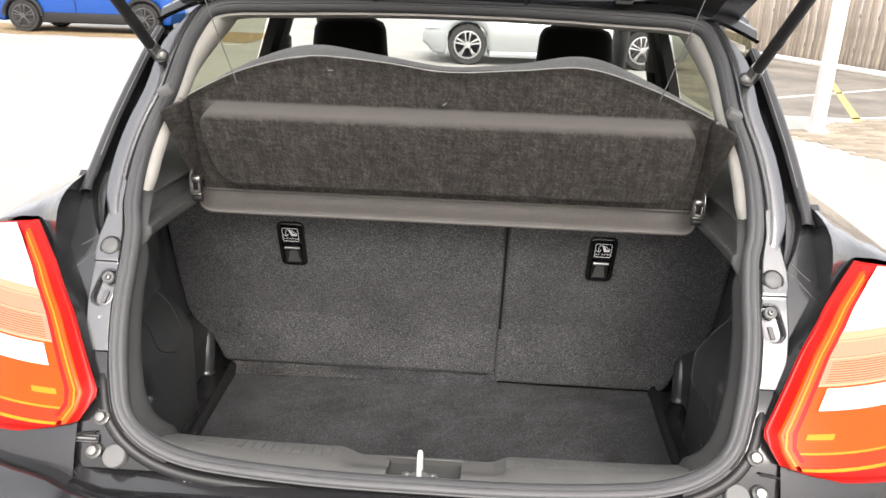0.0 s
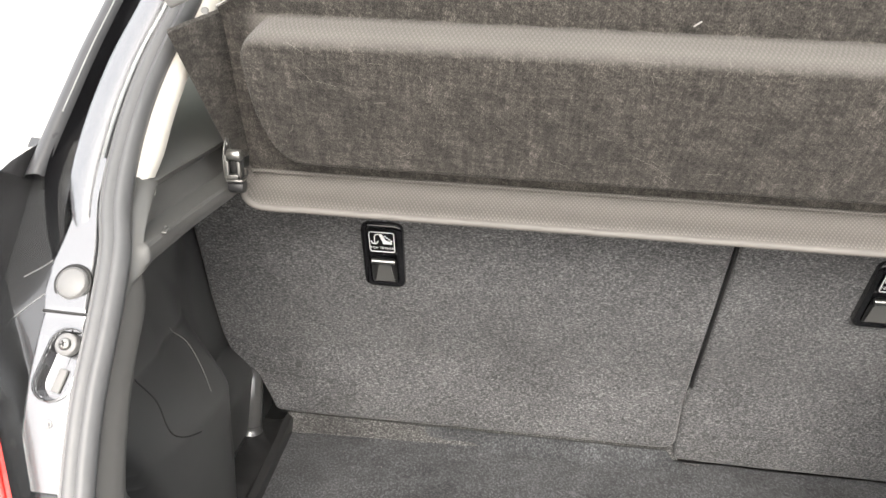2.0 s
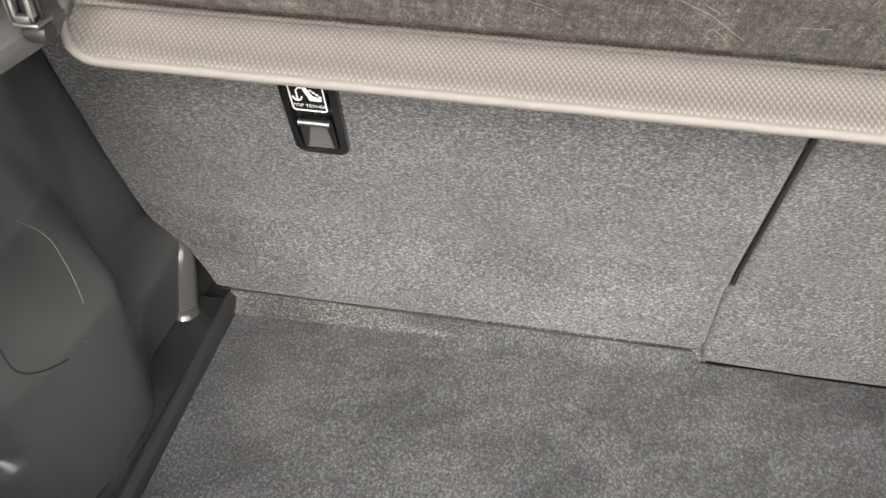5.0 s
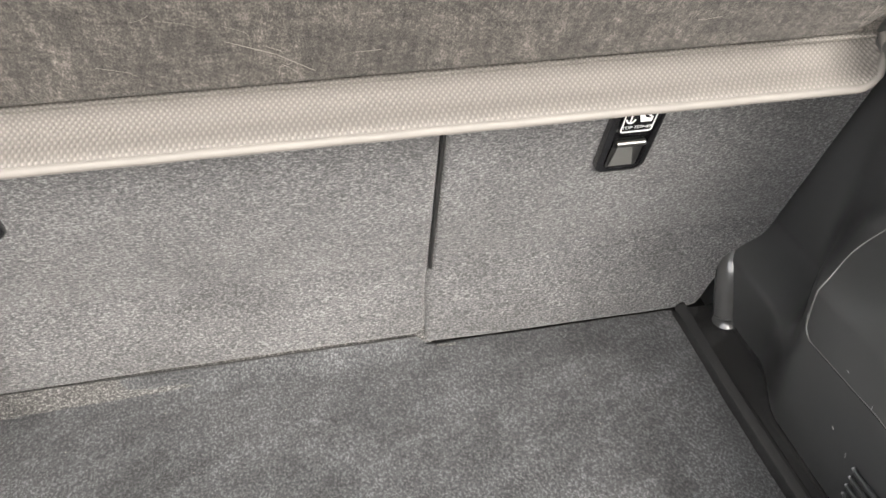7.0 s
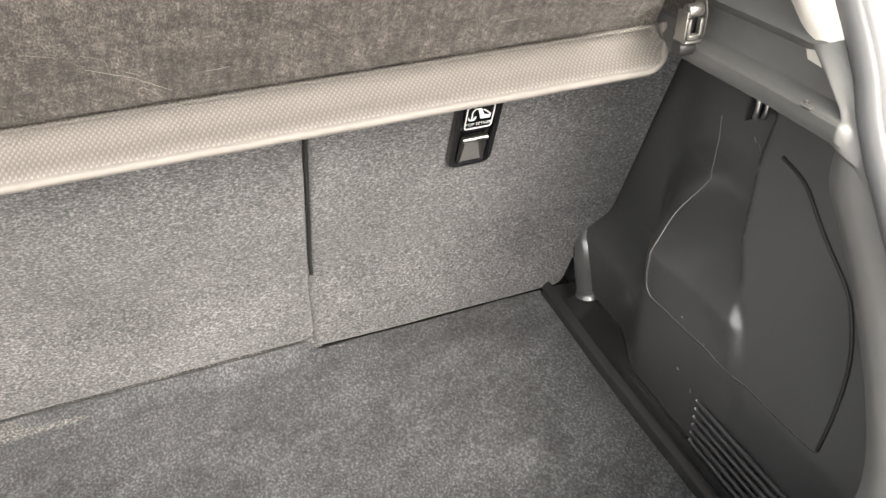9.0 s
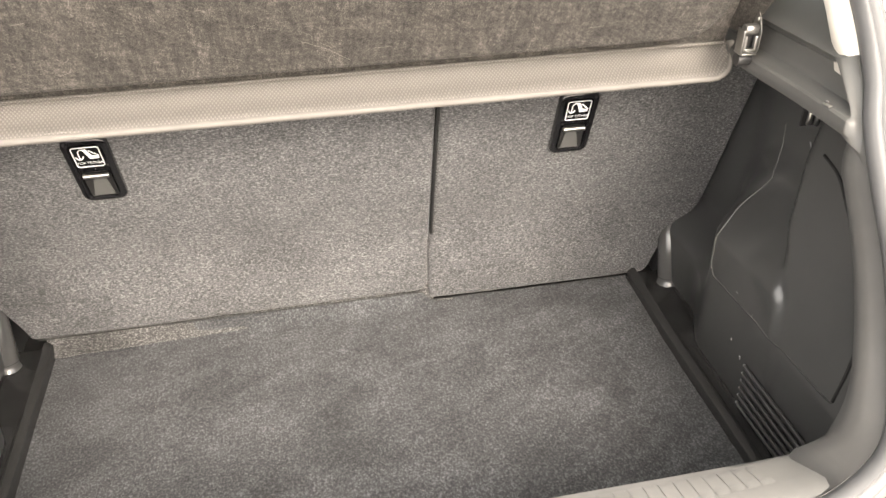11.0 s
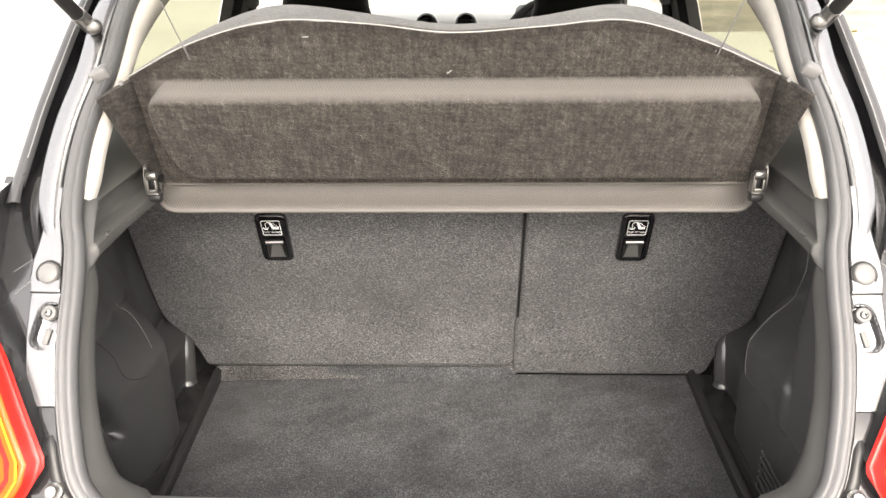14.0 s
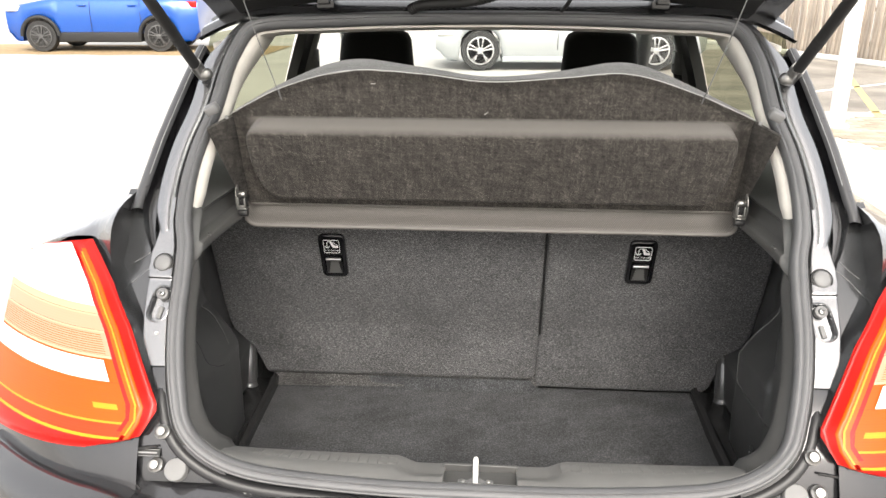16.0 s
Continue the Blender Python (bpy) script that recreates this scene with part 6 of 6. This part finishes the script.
stripe("bay_line", (6.4, 14.0), (4.5, 8.2), 0.1, YELLOW_PAINT, "worn yellow parking bay line")
stripe("bay_line", (4.1, 10.2), (7.2, 12.3), 0.09, WHITE_PAINT, "worn white parking bay line")
stripe("bay_line", (4.6, 8.7), (8.2, 9.8), 0.09, WHITE_PAINT, "worn white parking bay line")
stripe("bay_line", (-14, 14.6), (-5, 14.9), 0.09, WHITE_PAINT, "worn white parking bay line")

# darker patched tarmac of the bays before the fence
ASPHALT = material("patched_asphalt", (0.12, 0.11, 0.1), 0.85)
_v = coords(ASPHALT)
_c = ramp_of(ASPHALT, noise_of(ASPHALT, _v, 90.0, 4.0, 0.8), [(0.3, (0.13, 0.12, 0.105)), (0.7, (0.27, 0.25, 0.22))])
_p = ramp_of(ASPHALT, noise_of(ASPHALT, _v, 0.9, 5.0), [(0.35, (0.7, 0.68, 0.66)), (0.65, (1.35, 1.32, 1.28))])
link(ASPHALT, mixed(ASPHALT, 1.0, _c, _p, "MULTIPLY"), bsdf(ASPHALT).inputs["Base Color"])
rows = []
for k in range(25):
    y = 8.75 + 9.0 * k / 24
    fence_x = 5.2 + (20.6 - y) * 3.6 / 10.5 - 0.12
    rows.append([(2.9 + (fence_x - 2.9) * j / 12, y + (0.12 * noise.noise((j * 0.6, 0, 3)) if k == 0 else 0.0), 0.003) for j in range(13)])
bays = part("tarmac_bays", grid(rows), ASPHALT)
tagged(bays, "dark patched tarmac of the bays beside the fence", "ground", kind="structure")

# brick pavers beyond the post
random.seed(5)
paving = thing("paving", "wedge of tan brick pavers in the car park", "paving", (5.0, 7.7, 0), kind="structure")
bm = box(-0.098, 0.098, -0.048, 0.048, 0.0, 0.008, 0.002, 1)
pav = bpy.data.meshes.new("paver")
bm.to_mesh(pav)
bm.free()
pav.materials.append(PAVER)
for i in range(18):
    for j in range(24):
        x, y = 3.35 + 0.2 * i + 0.1 * (j % 2), 6.3 + 0.1 * j
        if x - 3.3 < 0.42 * (7.5 - y) or y - 7.6 > 0.75 * (x - 3.4):
            continue
        ob = new("paver", pav)
        ob.parent = paving
        ob.matrix_parent_inverse = Matrix.Translation(paving.location).inverted()
        ob.matrix_basis = pose(x, y, random.uniform(-0.001, 0.001))
